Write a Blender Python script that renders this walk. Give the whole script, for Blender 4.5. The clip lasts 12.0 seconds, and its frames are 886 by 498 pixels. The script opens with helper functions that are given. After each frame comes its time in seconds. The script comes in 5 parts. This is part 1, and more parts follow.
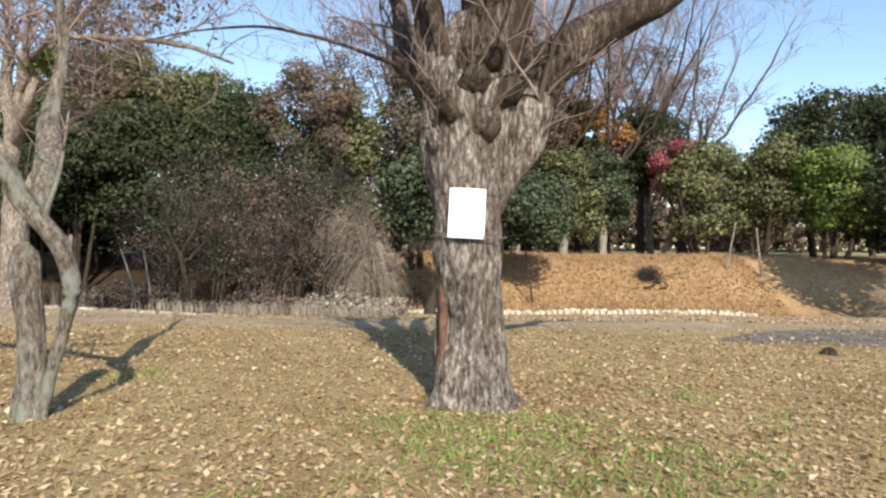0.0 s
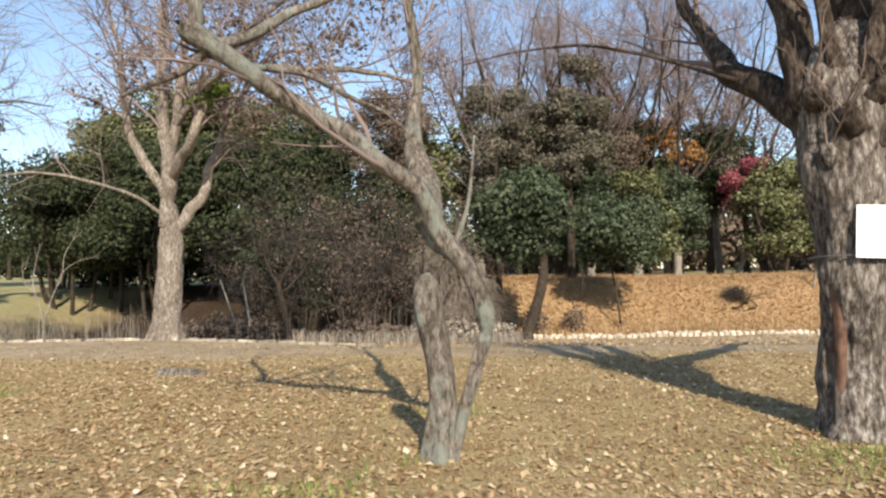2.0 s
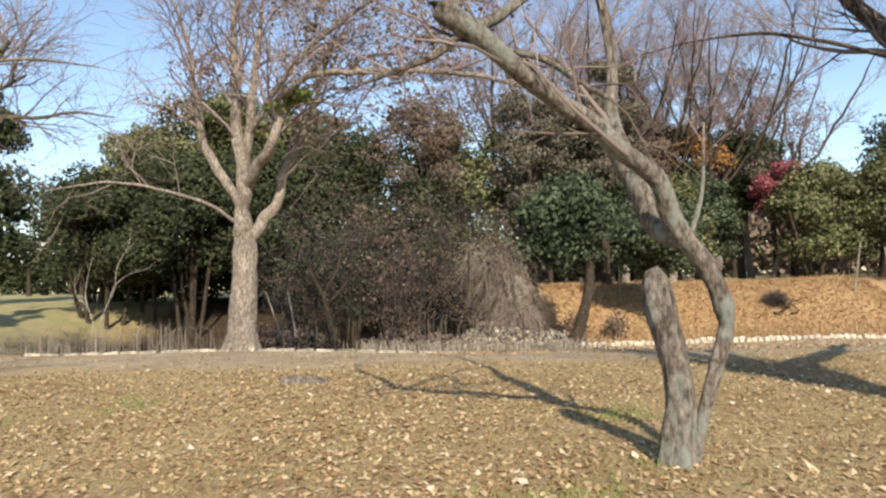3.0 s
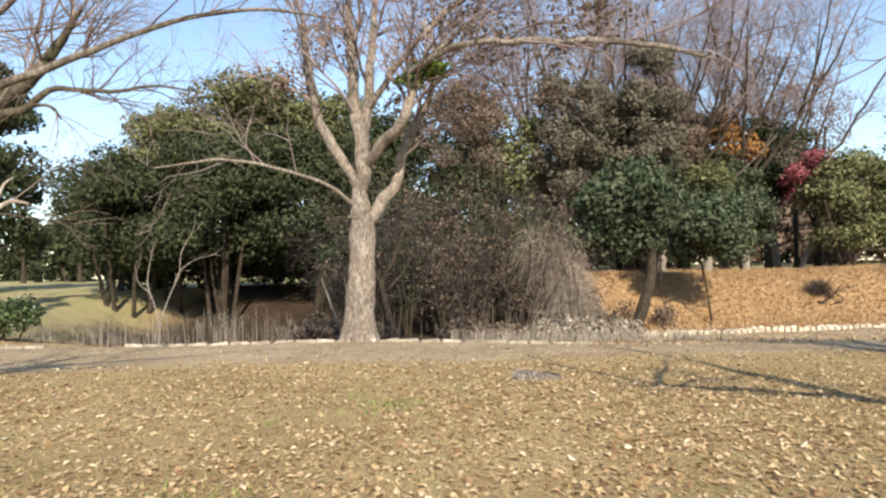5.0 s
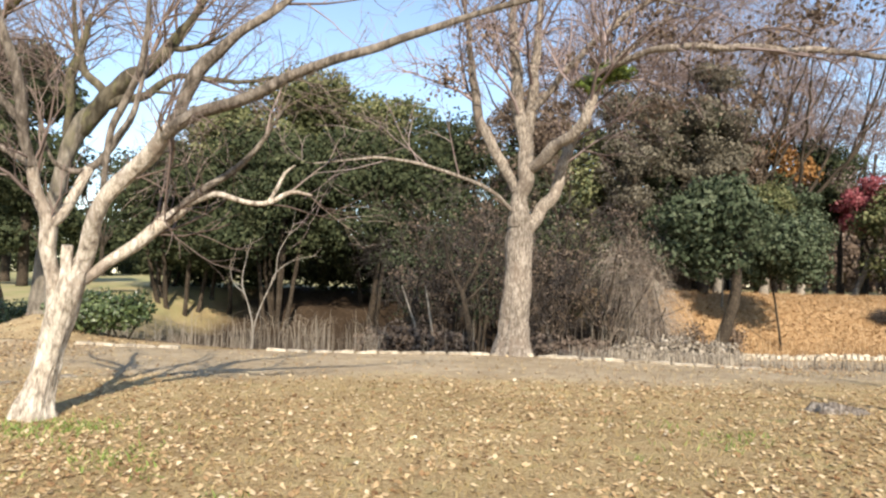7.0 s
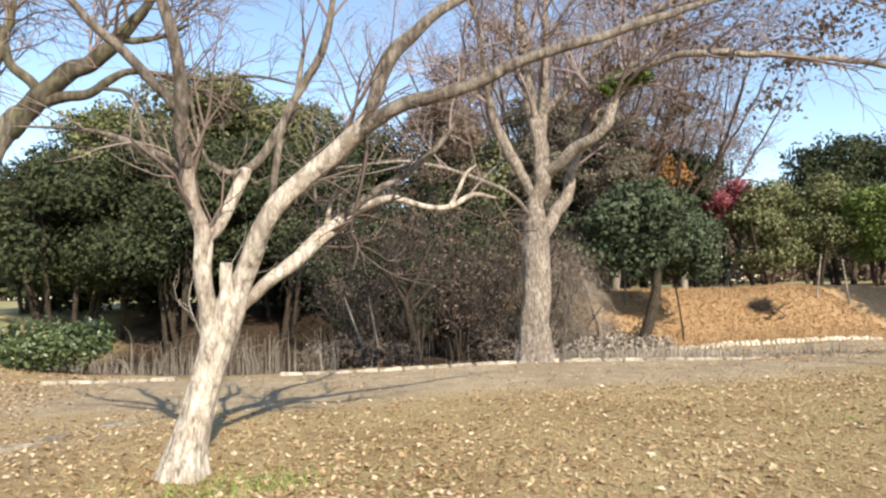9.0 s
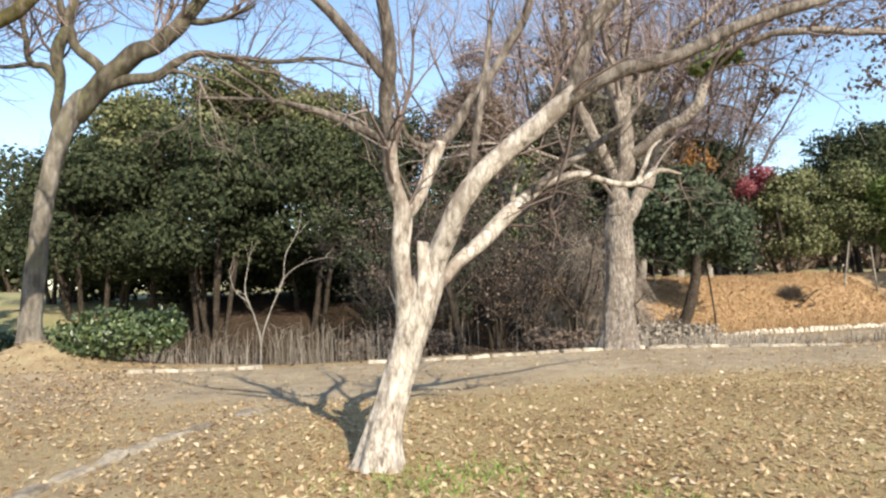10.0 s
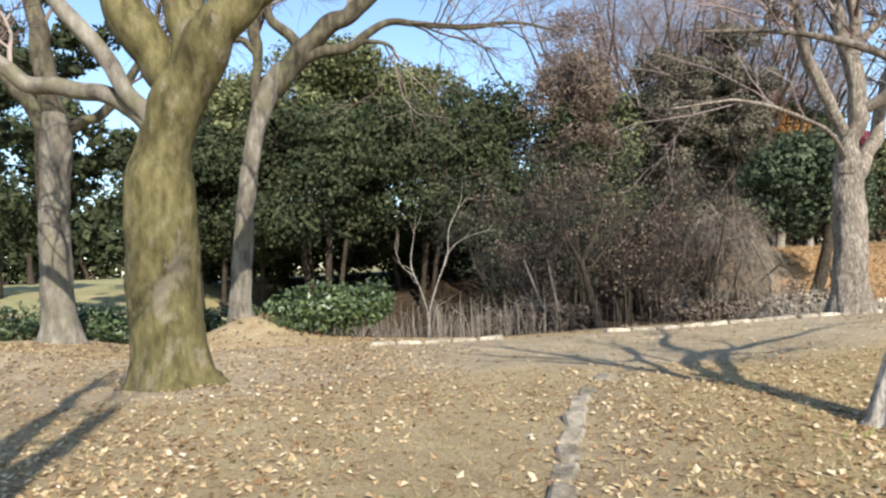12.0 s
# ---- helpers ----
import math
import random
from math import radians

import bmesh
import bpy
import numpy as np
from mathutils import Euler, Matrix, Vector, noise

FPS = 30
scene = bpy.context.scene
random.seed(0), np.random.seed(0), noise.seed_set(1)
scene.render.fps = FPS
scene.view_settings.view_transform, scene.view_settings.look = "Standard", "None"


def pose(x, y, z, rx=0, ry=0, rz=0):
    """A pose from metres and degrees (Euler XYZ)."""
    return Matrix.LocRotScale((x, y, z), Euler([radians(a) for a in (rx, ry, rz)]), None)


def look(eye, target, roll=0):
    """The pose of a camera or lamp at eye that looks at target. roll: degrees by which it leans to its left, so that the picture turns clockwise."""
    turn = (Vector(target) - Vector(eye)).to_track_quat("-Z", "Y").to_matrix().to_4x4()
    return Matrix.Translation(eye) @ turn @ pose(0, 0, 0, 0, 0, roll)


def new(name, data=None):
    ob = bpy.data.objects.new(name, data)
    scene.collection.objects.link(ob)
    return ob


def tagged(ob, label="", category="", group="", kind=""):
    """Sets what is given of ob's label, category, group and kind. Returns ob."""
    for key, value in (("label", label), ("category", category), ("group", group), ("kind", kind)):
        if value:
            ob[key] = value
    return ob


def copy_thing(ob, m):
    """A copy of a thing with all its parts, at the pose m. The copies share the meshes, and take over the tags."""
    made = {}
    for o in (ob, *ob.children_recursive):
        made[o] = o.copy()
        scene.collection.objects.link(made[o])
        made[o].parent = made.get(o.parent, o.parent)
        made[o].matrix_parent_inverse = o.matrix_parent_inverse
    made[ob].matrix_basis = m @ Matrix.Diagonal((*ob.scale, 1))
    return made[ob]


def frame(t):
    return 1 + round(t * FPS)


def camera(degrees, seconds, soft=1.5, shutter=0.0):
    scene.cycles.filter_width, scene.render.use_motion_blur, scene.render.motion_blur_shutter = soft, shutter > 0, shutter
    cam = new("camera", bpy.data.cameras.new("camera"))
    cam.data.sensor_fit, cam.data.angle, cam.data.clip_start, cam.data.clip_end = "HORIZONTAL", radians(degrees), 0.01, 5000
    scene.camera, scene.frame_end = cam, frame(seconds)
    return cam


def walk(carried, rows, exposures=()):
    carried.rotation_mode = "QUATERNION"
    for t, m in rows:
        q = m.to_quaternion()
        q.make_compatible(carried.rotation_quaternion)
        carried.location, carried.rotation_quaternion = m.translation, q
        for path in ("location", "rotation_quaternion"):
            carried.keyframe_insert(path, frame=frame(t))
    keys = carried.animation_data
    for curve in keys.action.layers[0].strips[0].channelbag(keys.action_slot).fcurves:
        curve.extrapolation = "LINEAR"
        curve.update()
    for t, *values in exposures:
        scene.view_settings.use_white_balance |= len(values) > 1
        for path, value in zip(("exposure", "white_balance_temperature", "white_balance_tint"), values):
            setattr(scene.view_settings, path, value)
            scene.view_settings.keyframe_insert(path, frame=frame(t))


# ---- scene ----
SUN, SKY = 4.7, 0.15
EXPOSURES = [(0, 0.58, 6600, 10), (3, 0.58, 6900, 11), (7, 0.87, 6850, 11), (9.5, 0.82, 6700, 10), (12, 0.8, 6300, 8)]
cam = camera(66.9, 12.0, 2.35)
PATH = [
    (0, (0.037, -0.014, 1.424), (0.034, 1.986, 1.419), 0.5),
    (0.5, (-0.66, 0.09, 1.42), (-0.58, 2.088, 1.405), 0.3),
    (1, (-1.449, 0.198, 1.441), (-1.376, 2.196, 1.433), 0.0),
    (1.5, (-2.289, 0.294, 1.434), (-2.365, 2.292, 1.459), -0.4),
    (2, (-3.124, 0.236, 1.436), (-3.186, 2.234, 1.506), -0.8),
    (2.5, (-3.992, 0.373, 1.389), (-4.131, 2.366, 1.48), -1.1),
    (3, (-4.823, 0.428, 1.352), (-4.895, 2.424, 1.456), -1.6),
    (4.8, (-7.78, 1.123, 1.369), (-7.784, 3.122, 1.432), -1.4),
    (5, (-8.11, 1.212, 1.397), (-8.115, 3.211, 1.465), -1.4),
    (5.5, (-8.986, 1.485, 1.388), (-9.035, 3.483, 1.452), -0.4),
    (6, (-9.848, 1.619, 1.405), (-9.872, 3.616, 1.494), -0.7),
    (6.5, (-10.678, 1.801, 1.415), (-10.694, 3.799, 1.51), 0.3),
    (7, (-11.463, 1.925, 1.436), (-11.452, 3.922, 1.532), 1.2),
    (7.2, (-11.771, 2.065, 1.449), (-11.755, 4.063, 1.545), 1.4),
    (8.8, (-14.319, 2.677, 1.449), (-13.917, 4.632, 1.566), -1.1),
    (9, (-14.609, 2.853, 1.452), (-14.167, 4.8, 1.572), -1.5),
    (9.5, (-15.393, 3.153, 1.43), (-14.966, 5.104, 1.527), -1.8),
    (10, (-16.128, 3.49, 1.416), (-15.681, 5.438, 1.507), -1.7),
    (10.5, (-16.943, 3.791, 1.371), (-16.524, 5.745, 1.43), -2.0),
    (11, (-17.739, 4.05, 1.343), (-17.32, 6.005, 1.392), -2.7),
    (11.5, (-18.632, 4.241, 1.33), (-18.271, 6.207, 1.375), -3.3),
    (12, (-19.444, 4.505, 1.322), (-19.1, 6.475, 1.361), -3.0),
]

walk(cam, [(t, look(eye, target, roll)) for t, eye, target, roll in PATH], EXPOSURES)

# ---- light ----
SUN_FROM = Vector((0.17, -0.82, 0.55)).normalized()
world = bpy.data.worlds.new("sky")
scene.world = world
world.use_nodes = True
wn = world.node_tree
sky = wn.nodes.new("ShaderNodeTexSky")
sky.sky_type = 'NISHITA'
sky.sun_disc = False
sky.sun_elevation = math.asin(SUN_FROM.z)
sky.sun_rotation = math.atan2(SUN_FROM.x, SUN_FROM.y)
sky.altitude = 50
sky.air_density = 1.0
sky.dust_density = 0.3
sky.ozone_density = 1.8
wn.nodes["Background"].inputs[1].default_value = SKY
wn.links.new(sky.outputs[0], wn.nodes["Background"].inputs[0])
sun = new("sun", bpy.data.lights.new("sun", 'SUN'))
sun.data.energy, sun.data.angle, sun.data.color = SUN, radians(0.55), (1.0, 0.93, 0.82)
sun.matrix_world = look(SUN_FROM * 60, (0, 0, 0))


# ---- materials ----
def nodes_of(name):
    m = bpy.data.materials.new(name)
    m.use_nodes = True
    nt = m.node_tree
    return m, nt, nt.nodes["Principled BSDF"]


def ramp(nt, stops):
    r = nt.nodes.new("ShaderNodeValToRGB")
    while len(r.color_ramp.elements) < len(stops):
        r.color_ramp.elements.new(0.5)
    for e, (p, c) in zip(r.color_ramp.elements, stops):
        e.position, e.color = p, (*c, 1)
    return r


def noise_node(nt, scale, detail=4, rough=0.55, stretch=None, offset=None):
    tc = nt.nodes.new("ShaderNodeNewGeometry")
    n = nt.nodes.new("ShaderNodeTexNoise")
    n.inputs["Scale"].default_value, n.inputs["Detail"].default_value, n.inputs["Roughness"].default_value = scale, detail, rough
    mp = nt.nodes.new("ShaderNodeMapping")
    if stretch:
        mp.inputs["Scale"].default_value = stretch
    if offset:
        mp.inputs["Location"].default_value = offset
    nt.links.new(tc.outputs["Position"], mp.inputs[0])
    nt.links.new(mp.outputs[0], n.inputs["Vector"])
    return n


def mix(nt, fac, a, b, kind='MIX'):
    m = nt.nodes.new("ShaderNodeMix")
    m.data_type, m.blend_type = 'RGBA', kind
    for sock, v in ((m.inputs[0], fac), (m.inputs[6], a), (m.inputs[7], b)):
        if isinstance(v, (int, float)):
            sock.default_value = v
        elif isinstance(v, tuple):
            sock.default_value = (*v, 1)
        else:
            nt.links.new(v, sock)
    return m.outputs[2]


def bump(nt, bsdf, height, strength, dist=0.02):
    b = nt.nodes.new("ShaderNodeBump")
    b.inputs["Strength"].default_value, b.inputs["Distance"].default_value = strength, dist
    nt.links.new(height, b.inputs["Height"])
    nt.links.new(b.outputs[0], bsdf.inputs["Normal"])


def bark_material(name, dark, mid, light, patch=None, patch_amount=0.5, stretch=(10, 10, 3.4), strength=1.0):
    """Ridged bark: dark furrows, pale ridges, and patches of lichen or bare wood."""
    m, nt, b = nodes_of(name)
    n1 = noise_node(nt, 2.6, 6, 0.65, stretch)
    r = ramp(nt, [(0.33, dark), (0.5, mid), (0.68, light)])
    nt.links.new(n1.outputs[0], r.inputs[0])
    n2 = noise_node(nt, 1.7, 3, 0.6, (1, 1, 0.7))
    tone = ramp(nt, [(0.3, (0.62, 0.6, 0.58)), (0.7, (1.15, 1.12, 1.08))])
    nt.links.new(n2.outputs[0], tone.inputs[0])
    col = mix(nt, 1.0, r.outputs[0], tone.outputs[0], 'MULTIPLY')
    vg = nt.nodes.new("ShaderNodeNewGeometry")
    vm = nt.nodes.new("ShaderNodeMapping")
    vm.inputs["Scale"].default_value = (stretch[0] * 2.2, stretch[1] * 2.2, stretch[2] * 1.7)
    vo = nt.nodes.new("ShaderNodeTexVoronoi")
    vo.feature = 'DISTANCE_TO_EDGE'
    vo.inputs["Scale"].default_value = 1.0
    wob = noise_node(nt, 6, 3, 0.6)
    vsum = nt.nodes.new("ShaderNodeVectorMath")
    nt.links.new(vg.outputs["Position"], vm.inputs[0])
    nt.links.new(vm.outputs[0], vsum.inputs[0])
    nt.links.new(wob.outputs["Color"], vsum.inputs[1])
    nt.links.new(vsum.outputs[0], vo.inputs["Vector"])
    vr = ramp(nt, [(0.0, (0.5, 0.48, 0.46)), (0.12, (1.0, 1.0, 1.0))])
    nt.links.new(vo.outputs["Distance"], vr.inputs[0])
    col = mix(nt, min(0.85, strength * 0.8), col, mix(nt, 1.0, col, vr.outputs[0], 'MULTIPLY'))
    if patch:
        n3 = noise_node(nt, 3.1, 5, 0.7, (1, 1, 0.6), (7, 3, 1))
        pr = ramp(nt, [(0.62 - patch_amount * 0.3, (0, 0, 0)), (0.72 - patch_amount * 0.3, (1, 1, 1))])
        nt.links.new(n3.outputs[0], pr.inputs[0])
        fac = nt.nodes.new("ShaderNodeMath")
        fac.operation = 'MULTIPLY'
        fac.inputs[1].default_value = 0.75
        nt.links.new(pr.outputs[0], fac.inputs[0])
        col = mix(nt, fac.outputs[0], col, patch)
    nt.links.new(col, b.inputs["Base Color"])
    b.inputs["Roughness"].default_value = 0.92
    b.inputs["Specular IOR Level"].default_value = 0.15
    fine = noise_node(nt, 9, 6, 0.7, stretch)
    tot = nt.nodes.new("ShaderNodeMath")
    tot.operation = 'ADD'
    nt.links.new(n1.outputs[0], tot.inputs[0])
    nt.links.new(fine.outputs[0], tot.inputs[1])
    bump(nt, b, tot.outputs[0], strength, 0.03)
    return m


def island_material(name, stops, rough=0.7, translucent=0.0, spec=0.3, scale=0.35, spread=0.35):
    """Loose or growing leaves, blades and twigs: each island has a tone of its own, clumps differ."""
    m, nt, b = nodes_of(name)
    g = nt.nodes.new("ShaderNodeNewGeometry")
    n = noise_node(nt, scale, 3)
    a = nt.nodes.new("ShaderNodeMath")
    a.operation = 'MULTIPLY_ADD'
    a.inputs[1].default_value = spread
    s = nt.nodes.new("ShaderNodeMath")
    s.operation = 'MULTIPLY_ADD'
    s.inputs[1].default_value, s.inputs[2].default_value = 1 - spread, -0.02
    nt.links.new(g.outputs["Random Per Island"], s.inputs[0])
    nt.links.new(n.outputs[0], a.inputs[0])
    nt.links.new(s.outputs[0], a.inputs[2])
    r = ramp(nt, stops)
    nt.links.new(a.outputs[0], r.inputs[0])
    nt.links.new(r.outputs[0], b.inputs["Base Color"])
    b.inputs["Roughness"].default_value = rough
    b.inputs["Specular IOR Level"].default_value = spec
    if translucent:
        t = nt.nodes.new("ShaderNodeBsdfTranslucent")
        nt.links.new(r.outputs[0], t.inputs[0])
        ms = nt.nodes.new("ShaderNodeMixShader")
        ms.inputs[0].default_value = translucent
        nt.links.new(b.outputs[0], ms.inputs[1])
        nt.links.new(t.outputs[0], ms.inputs[2])
        nt.links.new(ms.outputs[0], nt.nodes["Material Output"].inputs[0])
    return m


def stone_material(name, base, dark):
    m, nt, b = nodes_of(name)
    n = noise_node(nt, 14, 6, 0.7)
    n2 = noise_node(nt, 2.2, 4, 0.6)
    r = ramp(nt, [(0.35, dark), (0.6, base)])
    nt.links.new(n.outputs[0], r.inputs[0])
    r2 = ramp(nt, [(0.35, (0.6, 0.56, 0.5)), (0.65, (1.1, 1.1, 1.08))])
    nt.links.new(n2.outputs[0], r2.inputs[0])
    oi = nt.nodes.new("ShaderNodeObjectInfo")
    r3 = ramp(nt, [(0.0, (0.75, 0.73, 0.7)), (1.0, (1.1, 1.08, 1.05))])
    nt.links.new(oi.outputs["Random"], r3.inputs[0])
    col = mix(nt, 1.0, mix(nt, 1.0, r.outputs[0], r2.outputs[0], 'MULTIPLY'), r3.outputs[0], 'MULTIPLY')
    nt.links.new(col, b.inputs["Base Color"])
    b.inputs["Roughness"].default_value = 0.9
    bump(nt, b, n.outputs[0], 0.6, 0.015)
    return m


def ground_material():
    """Dry winter lawn with green patches; worn path, straw-covered bank and shade-darkened leafmould by zone."""
    m, nt, b = nodes_of("ground_cover")
    z = nt.nodes.new("ShaderNodeAttribute")
    z.attribute_name = "zone"
    sep = nt.nodes.new("ShaderNodeSeparateColor")
    nt.links.new(z.outputs["Color"], sep.inputs[0])
    fine = noise_node(nt, 28, 6, 0.75)
    mid = noise_node(nt, 3.2, 5, 0.65)
    big = noise_node(nt, 0.55, 4, 0.6)
    lawn = ramp(nt, [(0.28, (0.19, 0.135, 0.075)), (0.45, (0.37, 0.28, 0.155)), (0.6, (0.52, 0.41, 0.24)), (0.75, (0.64, 0.53, 0.34))])
    nt.links.new(fine.outputs[0], lawn.inputs[0])
    tone = ramp(nt, [(0.35, (0.78, 0.72, 0.66)), (0.65, (1.12, 1.12, 1.05))])
    nt.links.new(mid.outputs[0], tone.inputs[0])
    col = mix(nt, 1.0, lawn.outputs[0], tone.outputs[0], 'MULTIPLY')
    gfac = ramp(nt, [(0.54, (0, 0, 0)), (0.72, (0.6, 0.6, 0.6))])
    nt.links.new(mid.outputs[0], gfac.inputs[0])
    col = mix(nt, gfac.outputs[0], col, (0.13, 0.155, 0.045))
    path = ramp(nt, [(0.3, (0.31, 0.245, 0.165)), (0.7, (0.48, 0.39, 0.28))])
    nt.links.new(mid.outputs[0], path.inputs[0])
    col = mix(nt, sep.outputs[0], col, path.outputs[0])
    bank = ramp(nt, [(0.3, (0.22, 0.13, 0.065)), (0.5, (0.40, 0.26, 0.135)), (0.7, (0.55, 0.40, 0.235))])
    bn = noise_node(nt, 5, 6, 0.75)
    nt.links.new(bn.outputs[0], bank.inputs[0])
    col = mix(nt, sep.outputs[1], col, bank.outputs[0])
    # Leafmould brown, darkened further to paint in shade from the crowns above.
    mould_shade = ramp(nt, [(0.3, (0.024, 0.017, 0.012)), (0.7, (0.085, 0.058, 0.036))])
    nt.links.new(bn.outputs[0], mould_shade.inputs[0])
    col = mix(nt, sep.outputs[2], col, mould_shade.outputs[0])
    btone = ramp(nt, [(0.35, (0.85, 0.82, 0.78)), (0.65, (1.1, 1.1, 1.1))])
    nt.links.new(big.outputs[0], btone.inputs[0])
    col = mix(nt, 1.0, col, btone.outputs[0], 'MULTIPLY')
    meadow = ramp(nt, [(0.4, (0.36, 0.30, 0.165)), (0.6, (0.27, 0.265, 0.12))])
    nt.links.new(big.outputs[0], meadow.inputs[0])
    col = mix(nt, z.outputs["Alpha"], meadow.outputs[0], col)
    nt.links.new(col, b.inputs["Base Color"])
    b.inputs["Roughness"].default_value = 0.95
    b.inputs["Specular IOR Level"].default_value = 0.1
    bump(nt, b, fine.outputs[0], 0.9, 0.04)
    return m


def plain_material(name, colour, rough=0.6, vary=0.08, scale=6, metal=0.0):
    m, nt, b = nodes_of(name)
    n = noise_node(nt, scale, 5, 0.6)
    lo, hi = tuple(c * (1 - vary) for c in colour), tuple(min(1, c * (1 + vary)) for c in colour)
    r = ramp(nt, [(0.35, lo), (0.65, hi)])
    nt.links.new(n.outputs[0], r.inputs[0])
    nt.links.new(r.outputs[0], b.inputs["Base Color"])
    b.inputs["Roughness"].default_value, b.inputs["Metallic"].default_value = rough, metal
    bump(nt, b, n.outputs[0], 0.15, 0.004)
    return m


M_GROUND = ground_material()
M_BARK_OLD = bark_material("bark_furrowed_grey", (0.04, 0.031, 0.025), (0.25, 0.215, 0.185), (0.64, 0.59, 0.53), (0.13, 0.09, 0.065), 0.3)
M_BARK_BROWN = bark_material("bark_knotted_brown", (0.022, 0.016, 0.012), (0.115, 0.088, 0.068), (0.28, 0.235, 0.195), (0.055, 0.04, 0.03), 0.5)
M_BARK_ASH = bark_material("bark_grey_branches", (0.07, 0.058, 0.047), (0.20, 0.17, 0.14), (0.37, 0.325, 0.275), (0.34, 0.295, 0.24), 0.25, (8, 8, 2.6), 0.8)
M_BARK_LICHEN = bark_material("bark_lichen_grey", (0.07, 0.057, 0.048), (0.24, 0.205, 0.17), (0.44, 0.395, 0.34), (0.31, 0.33, 0.275), 0.4)
M_BARK_TAN = bark_material("bark_pale_tan", (0.12, 0.10, 0.08), (0.35, 0.30, 0.25), (0.56, 0.51, 0.44), (0.2, 0.155, 0.12), 0.3)
M_BARK_CREAM = bark_material("bark_cream_peeling", (0.19, 0.155, 0.125), (0.58, 0.515, 0.43), (0.76, 0.71, 0.63), (0.28, 0.22, 0.17), 0.4, (8, 8, 2.6), 0.8)
M_BARK_MOSS = bark_material("bark_mossy_olive", (0.055, 0.047, 0.022), (0.118, 0.103, 0.045), (0.185, 0.16, 0.08), (0.19, 0.158, 0.112), 0.3, (3, 3, 1.0), 0.4)
M_BARK_SMOOTH = bark_material("bark_smooth_grey", (0.10, 0.088, 0.072), (0.20, 0.178, 0.147), (0.32, 0.295, 0.25), (0.15, 0.135, 0.085), 0.4, (3, 3, 1.0), 0.3)
M_BARK_OLIVE = bark_material("bark_olive_grey_limbs", (0.045, 0.039, 0.027), (0.10, 0.087, 0.062), (0.175, 0.155, 0.115), (0.13, 0.125, 0.06), 0.3, (3, 3, 1.0), 0.35)
M_BARK_DARK = bark_material("bark_dark_brown", (0.02, 0.016, 0.012), (0.07, 0.055, 0.04), (0.14, 0.115, 0.09))
M_BARK_PALE = bark_material("bark_pale_grey", (0.16, 0.14, 0.115), (0.33, 0.30, 0.25), (0.48, 0.44, 0.38))
M_WOOD_TORN = plain_material("torn_red_brown_wood", (0.12, 0.062, 0.04), 0.9, 0.45, 11)
M_TWIG = island_material("twigs_grey_brown", [(0.2, (0.11, 0.08, 0.065)), (0.55, (0.22, 0.165, 0.14)), (0.85, (0.34, 0.27, 0.23))], 0.85, 0, 0.15)
M_TWIG_PALE = island_material("twigs_pale", [(0.2, (0.2, 0.155, 0.12)), (0.55, (0.34, 0.275, 0.215)), (0.85, (0.5, 0.43, 0.35))], 0.85, 0, 0.15)
M_TWIG_FAR = island_material("twigs_far_mauve", [(0.2, (0.15, 0.11, 0.10)), (0.55, (0.26, 0.20, 0.185)), (0.85, (0.38, 0.305, 0.28))], 0.9, 0, 0.1)
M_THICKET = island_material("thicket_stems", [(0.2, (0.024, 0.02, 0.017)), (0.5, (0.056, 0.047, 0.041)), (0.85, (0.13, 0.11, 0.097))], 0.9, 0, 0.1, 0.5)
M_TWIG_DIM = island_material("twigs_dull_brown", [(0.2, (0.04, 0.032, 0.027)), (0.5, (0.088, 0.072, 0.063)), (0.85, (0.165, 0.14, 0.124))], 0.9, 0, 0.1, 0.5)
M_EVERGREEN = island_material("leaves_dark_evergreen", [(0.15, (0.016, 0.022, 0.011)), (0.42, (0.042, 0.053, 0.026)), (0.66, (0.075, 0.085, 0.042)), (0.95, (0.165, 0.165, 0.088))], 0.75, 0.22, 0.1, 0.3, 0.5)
# Bright olive doubles as painted sun on the rear evergreen crowns.
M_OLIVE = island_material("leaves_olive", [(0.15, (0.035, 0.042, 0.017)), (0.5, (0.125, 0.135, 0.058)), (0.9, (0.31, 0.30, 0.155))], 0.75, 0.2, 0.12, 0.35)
M_LIME = island_material("leaves_yellow_green", [(0.15, (0.055, 0.085, 0.02)), (0.5, (0.13, 0.18, 0.04)), (0.9, (0.26, 0.31, 0.075))], 0.5, 0.2, 0.3, 0.4)
M_GREYGREEN = island_material("leaves_grey_green", [(0.15, (0.024, 0.034, 0.018)), (0.5, (0.06, 0.078, 0.042)), (0.9, (0.15, 0.17, 0.105))], 0.75, 0.15, 0.12, 0.4)
M_DULLGREEN = island_material("leaves_dull_brown_green", [(0.15, (0.05, 0.045, 0.032)), (0.5, (0.12, 0.105, 0.076)), (0.9, (0.23, 0.20, 0.15))], 0.8, 0.15, 0.1, 0.4, 0.5)
M_WITHERED = island_material("leaves_withered_mauve", [(0.15, (0.12, 0.085, 0.075)), (0.5, (0.21, 0.155, 0.14)), (0.9, (0.32, 0.245, 0.22))], 0.85, 0.2, 0.1, 0.4)
M_BROWNLEAF = island_material("leaves_withered_brown", [(0.15, (0.09, 0.064, 0.046)), (0.5, (0.165, 0.12, 0.088)), (0.9, (0.27, 0.205, 0.155))], 0.8, 0.15, 0.15, 0.4)
M_ORANGE = island_material("leaves_orange", [(0.15, (0.19, 0.085, 0.025)), (0.5, (0.33, 0.165, 0.055)), (0.9, (0.44, 0.26, 0.11))], 0.75, 0.25, 0.2, 0.6)
